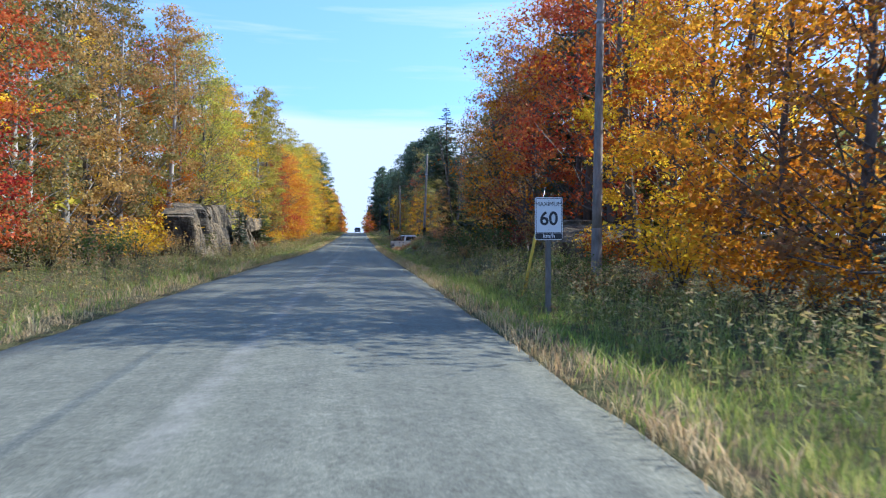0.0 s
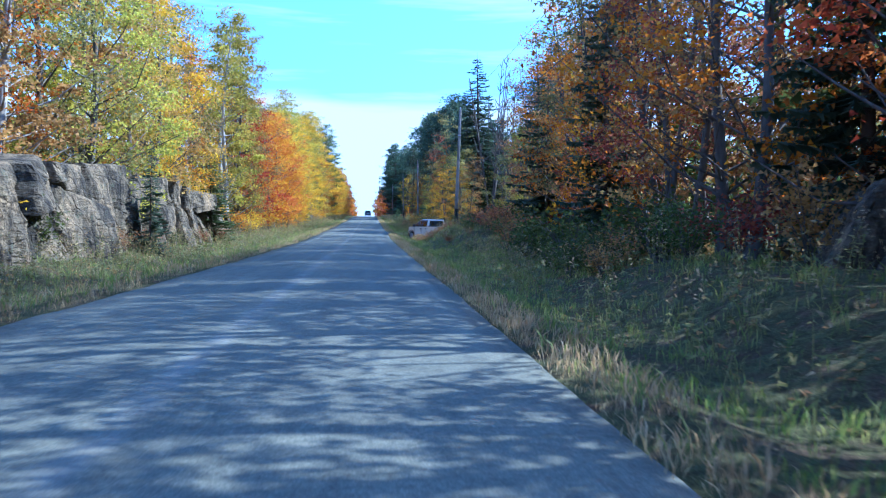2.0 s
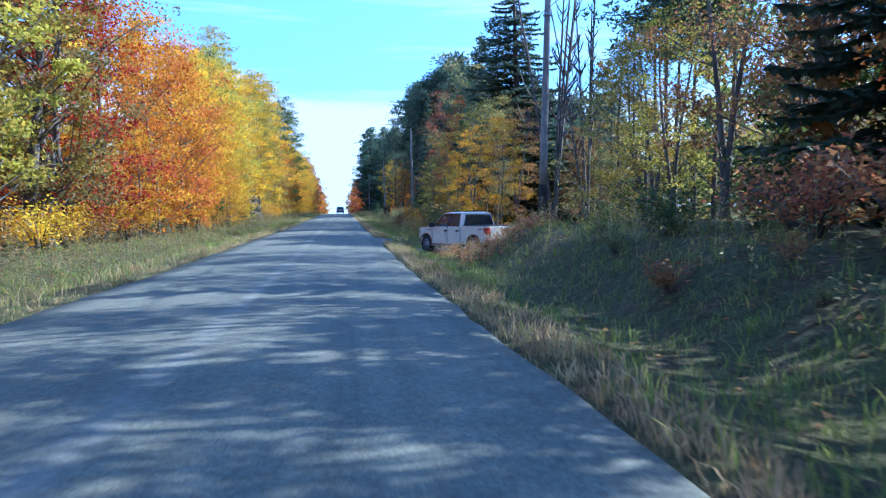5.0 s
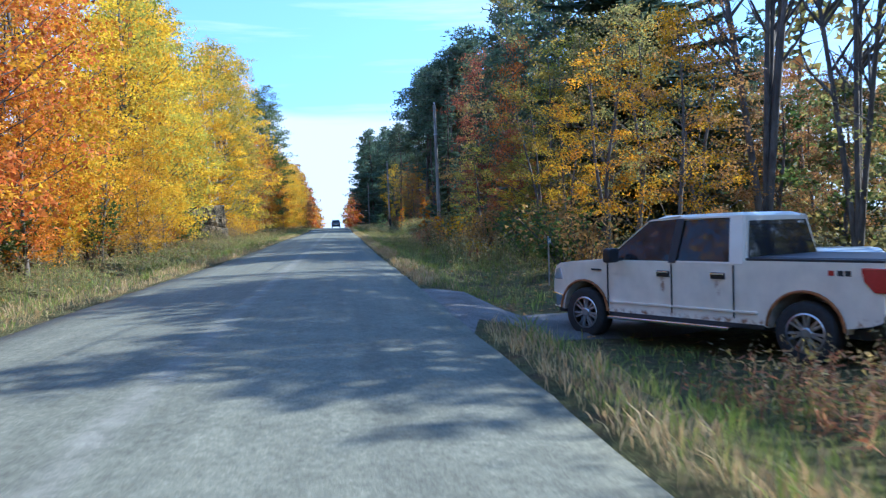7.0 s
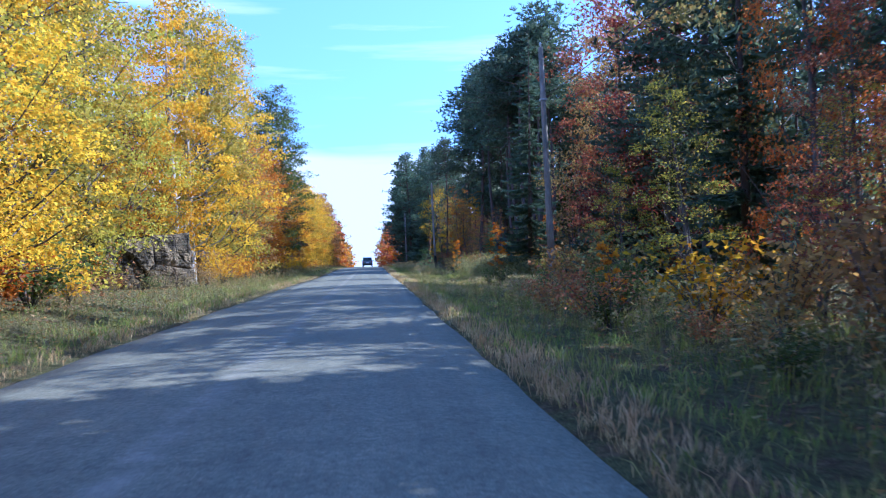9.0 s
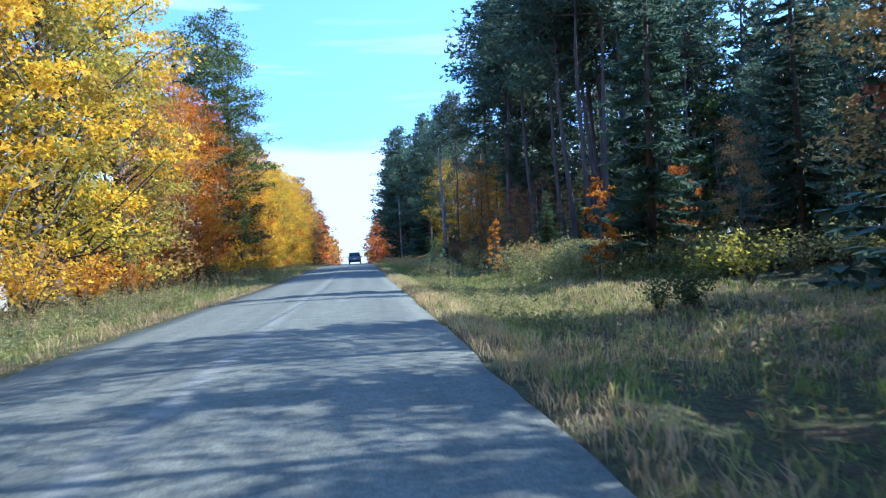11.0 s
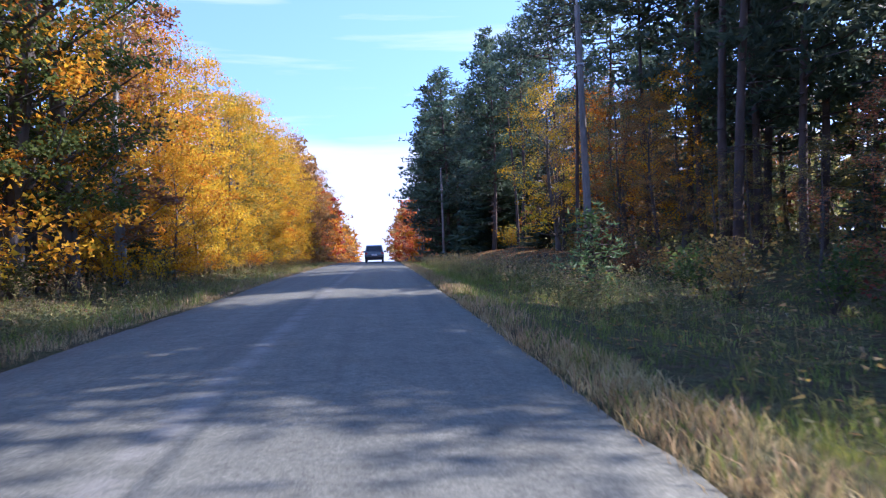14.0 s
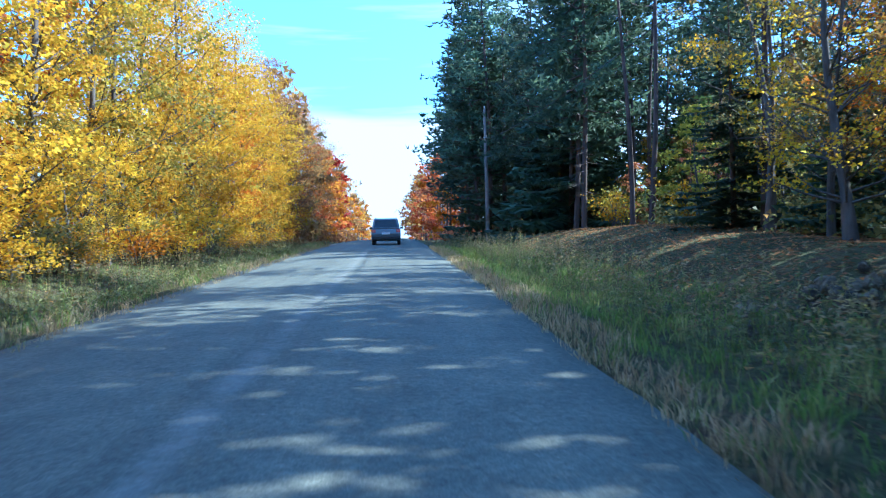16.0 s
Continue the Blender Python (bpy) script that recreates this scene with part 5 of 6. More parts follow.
weeds("tall_weeds", 420, 4.2, 7.4, 188, 203, 0.6, 1.1, 215, "tall goldenrod weeds gone to seed on the verge")
weeds("tall_weeds", 1700, 6.9, 13.5, 159, 173, 0.75, 1.25, 213, "dense goldenrod in an open clearing")

brush(7.4, 14.5, 160, 172, 190, 1.45, 0.075, WEED, 237, "dense mound of yellowing goldenrod in the clearing")
brush(2.7, 4.4, 148, 174, 130, 0.40, 0.045, WEED, 238, "low yellow-green weeds along the verge")
brush(-7.4, -5.4, 140, 262, 200, 0.45, 0.055, WEED, 239, "low yellow-green weeds along the verge")

# ---------------------------------------------------------------- rock outcrops


def clip_polygon(poly, a, b, c):
    """The part of a convex polygon where a*u + b*v <= c."""
    out = []
    for k in range(len(poly)):
        p, q = poly[k], poly[(k + 1) % len(poly)]
        dp, dq = a * p[0] + b * p[1] - c, a * q[0] + b * q[1] - c
        if dp <= 0:
            out.append(p)
        if dp * dq < 0:
            t = dp / (dp - dq)
            out.append((p[0] + t * (q[0] - p[0]), p[1] + t * (q[1] - p[1])))
    return out


def rock_part(poly, front, tilt, lean, deep, seed, e, gap=0.02):
    """One joint-bounded block of the face: rough front, worn edges, sides running back into the bank."""
    poly = np.array(poly)
    mid = poly.mean(0)
    ring = []
    for k in range(len(poly)):
        p, q = poly[k], poly[(k + 1) % len(poly)]
        n = max(1, int(np.linalg.norm(q - p) / 0.22))
        ring += [p + (q - p) * t / n for t in range(n)]
    ring = np.array(ring)
    size = np.linalg.norm(ring - mid, axis=1).mean()
    rows = [(1 - gap / size, -deep), (1 - gap / size, -0.16), (1 - 1.6 * gap / size - 0.03, -0.05), (0.86, 0.0), (0.6, 0.04), (0.3, 0.05)]
    bm = bmesh.new()
    loops = []
    for scale, d in rows:
        loop = []
        for u, v in mid + (ring - mid) * scale:
            x = front + d + tilt[0] * (u - mid[0]) + tilt[1] * (v - mid[1]) - lean * v
            w = Vector((x, u, v))
            if d > -1:
                x += 0.16 * noise.noise(w * 1.1 + seed) + 0.09 * noise.noise(w * 2.9 - seed) + 0.045 * noise.noise(w * 7.0 + seed)
                u += 0.05 * noise.noise(w * 2.3 + seed * 2)
                v += 0.05 * noise.noise(w * 2.1 - seed * 2)
            loop.append(bm.verts.new((x, u, v)))
        loops.append(loop)
    n = len(ring)
    for a, b in zip(loops, loops[1:]):
        for k in range(n):
            bm.faces.new((a[k], a[(k + 1) % n], b[(k + 1) % n], b[k]))
    bm.faces.new(loops[-1])
    bm.faces.new(list(reversed(loops[0])))
    bmesh.ops.recalc_face_normals(bm, faces=bm.faces)
    return part("stone", bm, STONE, e)


def outcrop(x, y, length, crest, seed, label, wide=1.9, tall=1.2, lean=0.22, deep=1.6, turn=0.0):
    """A rock face split by steep joints and a few level ones; crest lists (place along 0..1, height)."""
    rng = np.random.default_rng(seed)
    e = new("rock_outcrop")
    e.matrix_basis = Matrix.Translation((x, y, gz(x, y))) @ pose(0, 0, 0, 0, 0, turn)
    us, hs = np.array([c[0] for c in crest]) * length - length / 2, [c[1] for c in crest]
    seeds = []
    top = max(hs)
    cols = max(2, int(length / wide))
    for c in range(cols):
        n = max(1, int(top / tall + rng.uniform(-0.6, 0.6)))
        for r in range(n):
            seeds.append((-length / 2 + (c + rng.uniform(0.15, 0.85)) * length / cols, (r + rng.uniform(0.2, 0.8)) * top / n))
    seeds = np.array(seeds)
    stretch = 1.5                    # joints stand steeper than they lie
    for i, (u0, v0) in enumerate(seeds):
        poly = [(-length / 2, -0.5), (length / 2, -0.5), (length / 2, top + 0.3), (-length / 2, top + 0.3)]
        near = np.argsort(((seeds - seeds[i]) ** 2).sum(1))[1:14]
        for k in near:
            a, b = (seeds[k] - seeds[i]) * (stretch, 1.0)
            m = (seeds[k] + seeds[i]) / 2
            poly = clip_polygon(poly, a, b, a * m[0] + b * m[1]) if poly else poly
        for k in range(len(us) - 1):      # under the crest
            if poly and us[k] - 1.0 < u0 < us[k + 1] + 1.0:
                slope = (hs[k + 1] - hs[k]) / (us[k + 1] - us[k])
                inside = us[k] <= u0 < us[k + 1]
                if inside:
                    poly = clip_polygon(poly, -slope, 1.0, hs[k] - slope * us[k] + rng.uniform(-0.12, 0.12))
        if len(poly) < 3:
            continue
        p = np.array(poly)
        if np.ptp(p[:, 0]) < 0.25 or np.ptp(p[:, 1]) < 0.2:
            continue
        rock_part(poly, rng.uniform(-0.28, 0.28), rng.normal(0, 0.13, 2), lean, deep, Vector(rng.uniform(-9, 9, 3)), e)
    return tagged(e, label, "rock", "rock outcrops beside the road")


outcrop(-8.9, 59.5, 33.0, [(0.0, 2.3), (0.1, 3.0), (0.32, 3.2), (0.36, 2.0), (0.41, 3.0), (0.6, 3.1), (0.75, 2.7), (0.88, 2.1), (1.0, 1.2)], 301, "massive grey fractured granite outcrop with dark crevices", 2.3, 1.4)
outcrop(-11.8, 150.4, 5.6, [(0.0, 2.2), (0.25, 2.7), (0.8, 2.9), (1.0, 2.5)], 305, "grey weathered rock ledge half hidden by leaves", 1.7, 1.0, 0.1, 2.4, -56.0)
outcrop(8.2, 33.8, 13.0, [(0.0, 1.3), (0.35, 1.65), (0.7, 1.55), (0.88, 1.0), (1.0, 0.3)], 303, "dark grey rock ledge in shade on the bank", 3.0, 0.9, 0.45, 2.4, 167.0)


def stone_pile(cx, cy, count, rx, ry, seed):
    """Rounded field stones heaped on the bank, each one its own piece."""
    rng = np.random.default_rng(seed)
    e = new("stone_pile")
    e.matrix_basis = Matrix.Translation((cx, cy, gz(cx, cy)))
    for k in range(count):
        r = rng.uniform(0.07, 0.18)
        u, v = np.clip(rng.normal(0, 0.5, 2), -1, 1)
        heap = 0.15 * max(0.0, 1 - u * u - v * v)
        bm = bmesh.new()
        bmesh.ops.create_icosphere(bm, subdivisions=2, radius=1.0)
        off = Vector(rng.uniform(-9, 9, 3))
        for w in bm.verts:
            w.co *= 1 + 0.32 * noise.noise(w.co * 1.3 + off)
        m = Matrix.Translation((u * rx, v * ry, gz(cx + u * rx, cy + v * ry) - gz(cx, cy) + heap + 0.25 * r)) @ Euler(tuple(rng.uniform(0, 6.28, 3))).to_matrix().to_4x4() @ Matrix.Diagonal((r, r * rng.uniform(0.6, 0.9), r * rng.uniform(0.45, 0.7), 1))
        bmesh.ops.transform(bm, matrix=m, verts=bm.verts)
        part("stone", bm, STONE, e)
    return tagged(e, "heap of grey field stones on the grassy bank", "stones")


stone_pile(6.3, 209.6, 40, 1.7, 1.2, 331)
# ---------------------------------------------------------------- utility poles and wires


def utility_pole(x, y, top, lean=0.0, tar=True):
    z = gz(x, y)
    e = new("utility_pole")
    e.matrix_basis = Matrix.Translation((x, y, z)) @ pose(0, 0, 0, 0, lean, 0)
    h = top - z
    bm = bmesh.new()
    lathe(bm, [(0.15, 1.6), (0.145, 2.5), (0.12, h * 0.6), (0.10, h - 0.03), (0.085, h)], 14, "Z")
    part("shaft", bm, POLE_WOOD, e)
    bm = bmesh.new()
    lathe(bm, [(0.165, -0.3), (0.165, 0.2), (0.155, 1.58), (0.15, 1.62)], 14, "Z")
    part("butt", bm, POLE_TAR if tar else POLE_WOOD, e, "dark creosoted pole base" if tar else "")
    bm = bmesh.new()
    lathe(bm, [(0.02, h), (0.03, h + 0.05), (0.055, h + 0.08), (0.04, h + 0.12), (0.055, h + 0.16), (0.02, h + 0.2)], 10, "Z")
    part("insulator", bm, PORCELAIN, e)
    bm = bmesh.new()
    box(bm, -0.13, 0.13, -0.14, 0.14, h * 0.78, h * 0.78 + 0.08, 0.01)
    part("bracket", bm, STEEL, e)
    return tagged(e, "weathered grey wooden utility pole with dark base", "utility pole", "poles along the road")


POLES = [(6.8, 22.35, 9.9, 0.0, False), (7.0, 86.2, 10.2, 1.5, True), (7.2, 139.5, 9.9, -1.0, False), (7.6, 200.5, 11.0, -1.2, True), (6.6, 254.5, 11.2, -0.5, False), (6.6, 312.0, 11.0, 0.0, False)]
for _p in POLES:
    utility_pole(*_p)


def wire(a, b, sag, radius, name, label):
    k = np.linspace(0, 1, 15)[:, None]
    path = np.array(a) * (1 - k) + np.array(b) * k
    path[:, 2] -= (4 * sag * k * (1 - k))[:, 0]
    v, f = tube_arrays(path, np.full(15, radius), 5)
    return tagged(new(name, mesh_from(name, v, f, WIRE, True)), label, "cable", "wires between the poles")


for _a, _b in zip([(6.2, -38.0, 9.6, 0)] + POLES, POLES):
    wire((_a[0], _a[1], _a[2] + 0.2), (_b[0], _b[1], _b[2] + 0.2), 0.7, 0.008, "power_line", "thin black power line between wooden poles")
    wire((_a[0], _a[1], _a[2] * 0.8), (_b[0], _b[1], _b[2] * 0.8), 0.9, 0.014, "phone_cable", "black telephone cable slung between wooden poles")

# ---------------------------------------------------------------- speed sign


def letters(text, size, depth, mat, m, parent, name="lettering", bold=0.0):
    c = bpy.data.curves.new(name, "FONT")
    c.body, c.size, c.extrude, c.align_x, c.align_y, c.offset = text, size, depth, "CENTER", "CENTER", bold
    tmp = new(name, c)
    bpy.context.view_layer.update()
    me = bpy.data.meshes.new_from_object(tmp.evaluated_get(bpy.context.evaluated_depsgraph_get()))
    bpy.data.objects.remove(tmp)
    bpy.data.curves.remove(c)
    me.materials.clear()
    me.materials.append(mat)
    ob = new(name, me)
    ob.parent = parent
    ob.matrix_basis = m
    return ob


def rounded_plate(bm, w, h, r, y0, y1, cx=0.0, cz=0.0):
    pts = []
    for sx, sz, a0 in ((1, 1, 0), (-1, 1, 90), (-1, -1, 180), (1, -1, 270)):
        for k in range(5):
            a = radians(a0 + 22.5 * k)
            pts.append((cx + sx * (w / 2 - r) + r * math.cos(a), cz + sz * (h / 2 - r) + r * math.sin(a)))
    lo, hi = [bm.verts.new((x, y0, z)) for x, z in pts], [bm.verts.new((x, y1, z)) for x, z in pts]
    bm.faces.new(lo)
    bm.faces.new(hi[::-1])
    n = len(pts)
    for k in range(n):
        bm.faces.new((lo[k], hi[k], hi[(k + 1) % n], lo[(k + 1) % n]))


def speed_sign(x, y, bottom):
    z = gz(x, y)
    e = new("speed_sign")
    e.matrix_basis = Matrix.Translation((x, y, z)) @ pose(0, 0, 0, 0, -1.0, 2.0)
    b = bottom - z
    bm = bmesh.new()
    box(bm, -0.05, 0.05, 0.012, 0.11, -0.4, b + 0.8, 0.006)
    part("post", bm, POST_WOOD, e, "weathered square wooden sign post")
    bm = bmesh.new()
    rounded_plate(bm, 0.60, 0.90, 0.04, -0.003, 0.003, 0, b + 0.45)
    plate = part("sign_panel", bm, SIGN_WHITE, e)
    bm = bmesh.new()
    for w, h, cx, cz in ((0.56, 0.012, 0, b + 0.875), (0.56, 0.012, 0, b + 0.155), (0.012, 0.72, -0.275, b + 0.515), (0.012, 0.72, 0.275, b + 0.515)):
        box(bm, cx - w / 2, cx + w / 2, -0.008, -0.005, cz - h / 2, cz + h / 2)
    part("border", bm, SIGN_BLACK, plate)
    bm = bmesh.new()
    rounded_plate(bm, 0.58, 0.125, 0.02, -0.009, -0.004, 0, b + 0.08)
    tab = part("unit_tab", bm, SIGN_BLACK, e, "black tab with white lettering")
    up = Matrix.Rotation(radians(90), 4, "X")
    letters("MAXIMUM", 0.125, 0.002, SIGN_BLACK, Matrix.Translation((0, -0.008, b + 0.755)) @ up, plate)
    letters("60", 0.40, 0.002, SIGN_BLACK, Matrix.Translation((0, -0.008, b + 0.44)) @ up, plate, "numerals", 0.008)
    letters("km/h", 0.13, 0.002, SIGN_WHITE, Matrix.Translation((0, -0.012, b + 0.085)) @ up, tab, "lettering", 0.002)
    bm = bmesh.new()
    for zz in (b + 0.83, b + 0.22):
        m = Matrix.Translation((0, -0.006, zz)) @ Matrix.Rotation(radians(90), 4, "X")
        bmesh.ops.create_cone(bm, segments=8, radius1=0.009, radius2=0.006, depth=0.01, cap_ends=True, matrix=m)
    part("bolt", bm, STEEL, e)
    return tagged(e, "white speed limit sign reading maximum 60 on a wooden post", "road sign")


speed_sign(3.74, 15.9, 1.27)

_e = new("guy_wire_guard")
_e.matrix_basis = Matrix.Translation((4.4, 21.5, gz(4.4, 21.5))) @ pose(0, 0, 0, -5, 12, 0)
_bm = bmesh.new()
lathe(_bm, [(0.045, -0.1), (0.045, 1.75), (0.03, 1.82), (0.01, 1.83)], 10, "Z")
part("sleeve", _bm, YELLOW_TUBE, _e)
_bm = bmesh.new()
lathe(_bm, [(0.008, 1.7), (0.008, 3.2)], 6, "Z")
part("stay_wire", _bm, STEEL, _e)
tagged(_e, "leaning yellow plastic guard sleeve on a guy wire", "cable guard")

# blue-green address blade on a thin post; its writing shows as bars
_e = new("address_sign")
_e.matrix_basis = Matrix.Translation((5.6, 104.6, gz(5.6, 104.6))) @ pose(0, 0, 0, 0, 0, 62)
_bm = bmesh.new()
box(_bm, -0.02, 0.02, -0.02, 0.02, -0.3, 1.35, 0.004)
part("post", _bm, STEEL, _e)
_bm = bmesh.new()
rounded_plate(_bm, 0.40, 0.15, 0.02, -0.028, -0.022, 0, 1.22)
_pl = part("plate", _bm, SIGN_BLUE, _e)
_bm = bmesh.new()
for _k in range(4):
    box(_bm, -0.15 + 0.085 * _k, -0.105 + 0.085 * _k, -0.032, -0.029, 1.18, 1.26)
part("bars", _bm, SIGN_WHITE, _pl)
tagged(_e, "small blue-green address plate on a thin post", "sign")

# ---------------------------------------------------------------- vehicles


def profile_solid(bm, outline, x0, x1, inset=None):
    """Side outline (y, z) drawn across the width; inset(z): how far both sides lean in at that height."""
    inset = inset or (lambda z: 0.0)
    a = [bm.verts.new((x0 + inset(z), y, z)) for y, z in outline]
    b = [bm.verts.new((x1 - inset(z), y, z)) for y, z in outline]
    fa, fb = bm.faces.new(a), bm.faces.new(b[::-1])
    n = len(outline)
    for k in range(n):
        bm.faces.new((a[k], b[k], b[(k + 1) % n], a[(k + 1) % n]))
    bmesh.ops.recalc_face_normals(bm, faces=bm.faces[:])
    bmesh.ops.triangulate(bm, faces=[fa, fb])


def arch(cy, cz, r, a0=180, a1=0, steps=12):
    return [(cy + r * math.cos(radians(a0 + (a1 - a0) * k / steps)), cz + r * math.sin(radians(a0 + (a1 - a0) * k / steps))) for k in range(steps + 1)]


def wheel(parent, x, y, r, width, rim_r, spokes=7):
    side = -1 if x < 0 else 1
    bm = bmesh.new()
    w = width / 2
    lathe(bm, [(rim_r, -w * 0.9), (r * 0.93, -w), (r * 0.985, -w * 0.8), (r, -w * 0.4), (r, w * 0.4), (r * 0.985, w * 0.8), (r * 0.93, w), (rim_r, w * 0.9)], 32, caps=False)
    wh = new("wheel")
    wh.parent = parent
    wh.location = (x, y, r)
    part("tyre", bm, RUBBER, wh)
    bm = bmesh.new()
    lathe(bm, [(rim_r * 0.9, -w * 0.95), (rim_r, -w * 0.9), (rim_r * 1.0, 0), (rim_r * 1.0, w * 0.5), (rim_r, w * 0.95), (rim_r * 0.93, w * 0.92), (rim_r * 0.9, w * 0.3), (rim_r * 0.88, 0.0)], 32, caps=False)
    for k in range(spokes):
        for off in (-9, 9):
            m = Matrix.Rotation(radians(360 / spokes * k + off), 4, "X") @ Matrix.Translation((side * w * 0.62, 0, 0))
            box(bm, -0.018, 0.018, -0.017, 0.017, 0.03, rim_r * 0.95, 0.006, m)
    lathe(bm, [(0.075, side * w * 0.5), (0.075, side * w * 0.78), (0.05, side * w * 0.86)], 14)
    part("rim", bm, ALLOY, wh, "silver alloy rim")
    bm = bmesh.new()
    lathe(bm, [(rim_r * 0.87, side * w * 0.02), (rim_r * 0.87, side * w * 0.06)], 24)
    part("brake_disc", bm, BLACK_PLASTIC, wh)
    return wh


def panel(bm, corners, normal_out, thick=0.006):
    """A thin sheet with the given corners, pushed out by its thickness."""
    o = Vector(normal_out).normalized() * thick
    a = [bm.verts.new(Vector(c)) for c in corners]
    b = [bm.verts.new(Vector(c) + o) for c in corners]
    bm.faces.new(a)
    bm.faces.new(b[::-1])
    n = len(a)
    for k in range(n):
        bm.faces.new((a[k], b[k], b[(k + 1) % n], a[(k + 1) % n]))
    bmesh.ops.recalc_face_normals(bm, faces=bm.faces[:])


def soften(ob, width, angle=35):
    md = ob.modifiers.new("bevel", "BEVEL")
    md.width, md.segments, md.limit_method, md.angle_limit = width, 2, "ANGLE", radians(angle)


def round_nose(bm):
    """Draws the front corners in, so that the nose is rounded in plan."""
    for v in bm.verts:
        k = max(0.0, v.co.y - 2.05) / 0.75
        v.co.x *= 1 - 0.26 * k ** 2


def pickup(x, y, z, yaw):
    e = new("pickup_truck")
    e.matrix_basis = pose(x, y, z, 0, 0, yaw)
    W, wb, R = 1.0, 1.84, 0.405
    # lower body: cab and box flanks with round wheel arches
    low = [(-2.78, 0.62), (-2.78, 1.22), (-2.78, 1.30), (-1.02, 1.30), (-1.0, 1.26), (1.36, 1.26), (1.5, 1.265), (2.1, 1.235), (2.45, 1.195), (2.60, 1.15), (2.70, 1.06), (2.76, 0.86), (2.78, 0.60), (2.72, 0.44), (2.5, 0.44)]
    low += [(wb + 0.50, 0.44)] + arch(wb, R + 0.02, 0.50, 0, 180) + [(wb - 0.50, 0.44), (-wb + 0.52, 0.44)] + arch(-wb, R + 0.02, 0.50, 0, 180) + [(-wb - 0.52, 0.5), (-2.65, 0.56)]
    bm = bmesh.new()
    profile_solid(bm, low, -0.975, 0.975)
    round_nose(bm)
    body = part("body", bm, RUSTY_PAINT, e, "off-white painted body with rust at the sills")
    soften(body, 0.035)
    # cab: floor plan at the belt and at the roof, joined by pillars
    zb, zt = 1.245, 1.90
    yb = [1.42, 0.15, 0.12, -0.82, -1.0]
    yt = [0.66, 0.10, 0.07, -0.74, -0.91]
    xb, xt = 0.955, 0.78
    bm = bmesh.new()
    for sx in (-1, 1):
        lo = [bm.verts.new((sx * xb, yy, zb)) for yy in yb]
        hi = [bm.verts.new((sx * xt, yy, zt - (0.05 if k == 0 else 0.0))) for k, yy in enumerate(yt)]
        fs = [bm.faces.new((lo[k], lo[k + 1], hi[k + 1], hi[k])) for k in range(4)]
        for f in (fs[0], fs[2]):
            r = bmesh.ops.inset_individual(bm, faces=[f], thickness=0.04)
            bmesh.ops.delete(bm, geom=[f], context="FACES")
    part_frame = part("cab_frame", bm, WHITE_PAINT, e)
    sol = part_frame.modifiers.new("thick", "SOLIDIFY")
    sol.thickness, sol.offset = 0.05, 0
    bm = bmesh.new()
    ring = [(-xt, yt[0], zt - 0.05), (xt, yt[0], zt - 0.05), (xt, yt[-1], zt), (-xt, yt[-1], zt)]
    mid = [(-xt * 0.82, 0.45, zt + 0.035), (xt * 0.82, 0.45, zt + 0.035), (xt * 0.82, -0.8, zt + 0.05), (-xt * 0.82, -0.8, zt + 0.05)]
    bv = [bm.verts.new((p[0], p[1], p[2] - 0.05)) for p in ring]
    rv, mv = [bm.verts.new(p) for p in ring], [bm.verts.new(p) for p in mid]
    bm.faces.new(mv)
    bm.faces.new(bv[::-1])
    for k in range(4):
        bm.faces.new((rv[k], rv[(k + 1) % 4], mv[(k + 1) % 4], mv[k]))
        bm.faces.new((bv[k], bv[(k + 1) % 4], rv[(k + 1) % 4], rv[k]))
    bmesh.ops.recalc_face_normals(bm, faces=bm.faces[:])
    soften(part("roof", bm, WHITE_PAINT, e), 0.02)
    # window glass, set into the frame
    def lerp(p, q, t):
        return tuple(a + (b - a) * t for a, b in zip(p, q))
    for sx in (-1, 1):
        for i in (0, 2):
            a, b = (sx * xb, yb[i], zb), (sx * xb, yb[i + 1], zb)
            c, d_ = (sx * xt, yt[i + 1], zt - 0.02), (sx * xt, yt[i], zt - 0.05)
            bm = bmesh.new()
            panel(bm, [a, b, c, d_], (sx, 0, 0.2), 0.005)
            part("window", bm, GLASS, e, "tinted side window")
    for sx in (-1, 1):
        bm = bmesh.new()
        panel(bm, [(sx * (xb + 0.024), yb[1] + 0.05, zb), (sx * (xb + 0.024), yb[2] - 0.05, zb), (sx * (xt + 0.026), yt[2] - 0.05, zt - 0.02), (sx * (xt + 0.026), yt[1] + 0.05, zt - 0.02)], (sx, 0, 0.2), 0.006)
        part("pillar_trim", bm, BLACK_PLASTIC, e)
    bm = bmesh.new()
    panel(bm, [(-xb + 0.03, yb[0], zb), (xb - 0.03, yb[0], zb), (xt - 0.02, yt[0], zt - 0.06), (-xt + 0.02, yt[0], zt - 0.06)], (0, 0.6, 0.7))
    part("windscreen", bm, GLASS, e)
    bm = bmesh.new()
    panel(bm, [(-xb + 0.06, yb[-1] - 0.034, zb + 0.03), (xb - 0.06, yb[-1] - 0.034, zb + 0.03), (xt - 0.05, yt[-1] - 0.034, zt - 0.07), (-xt + 0.05, yt[-1] - 0.034, zt - 0.07)], (0, -1, 0.1), 0.012)
    part("rear_window", bm, GLASS, e)
    bm = bmesh.new()
    for (za, zc, wa, wc) in ((zb - 0.02, zb + 0.05, xb - 0.02, xb - 0.02), (zt - 0.12, zt - 0.01, xt, xt)):
        ya, yc = np.interp(za, (zb, zt), (yb[-1], yt[-1])), np.interp(zc, (zb, zt), (yb[-1], yt[-1]))
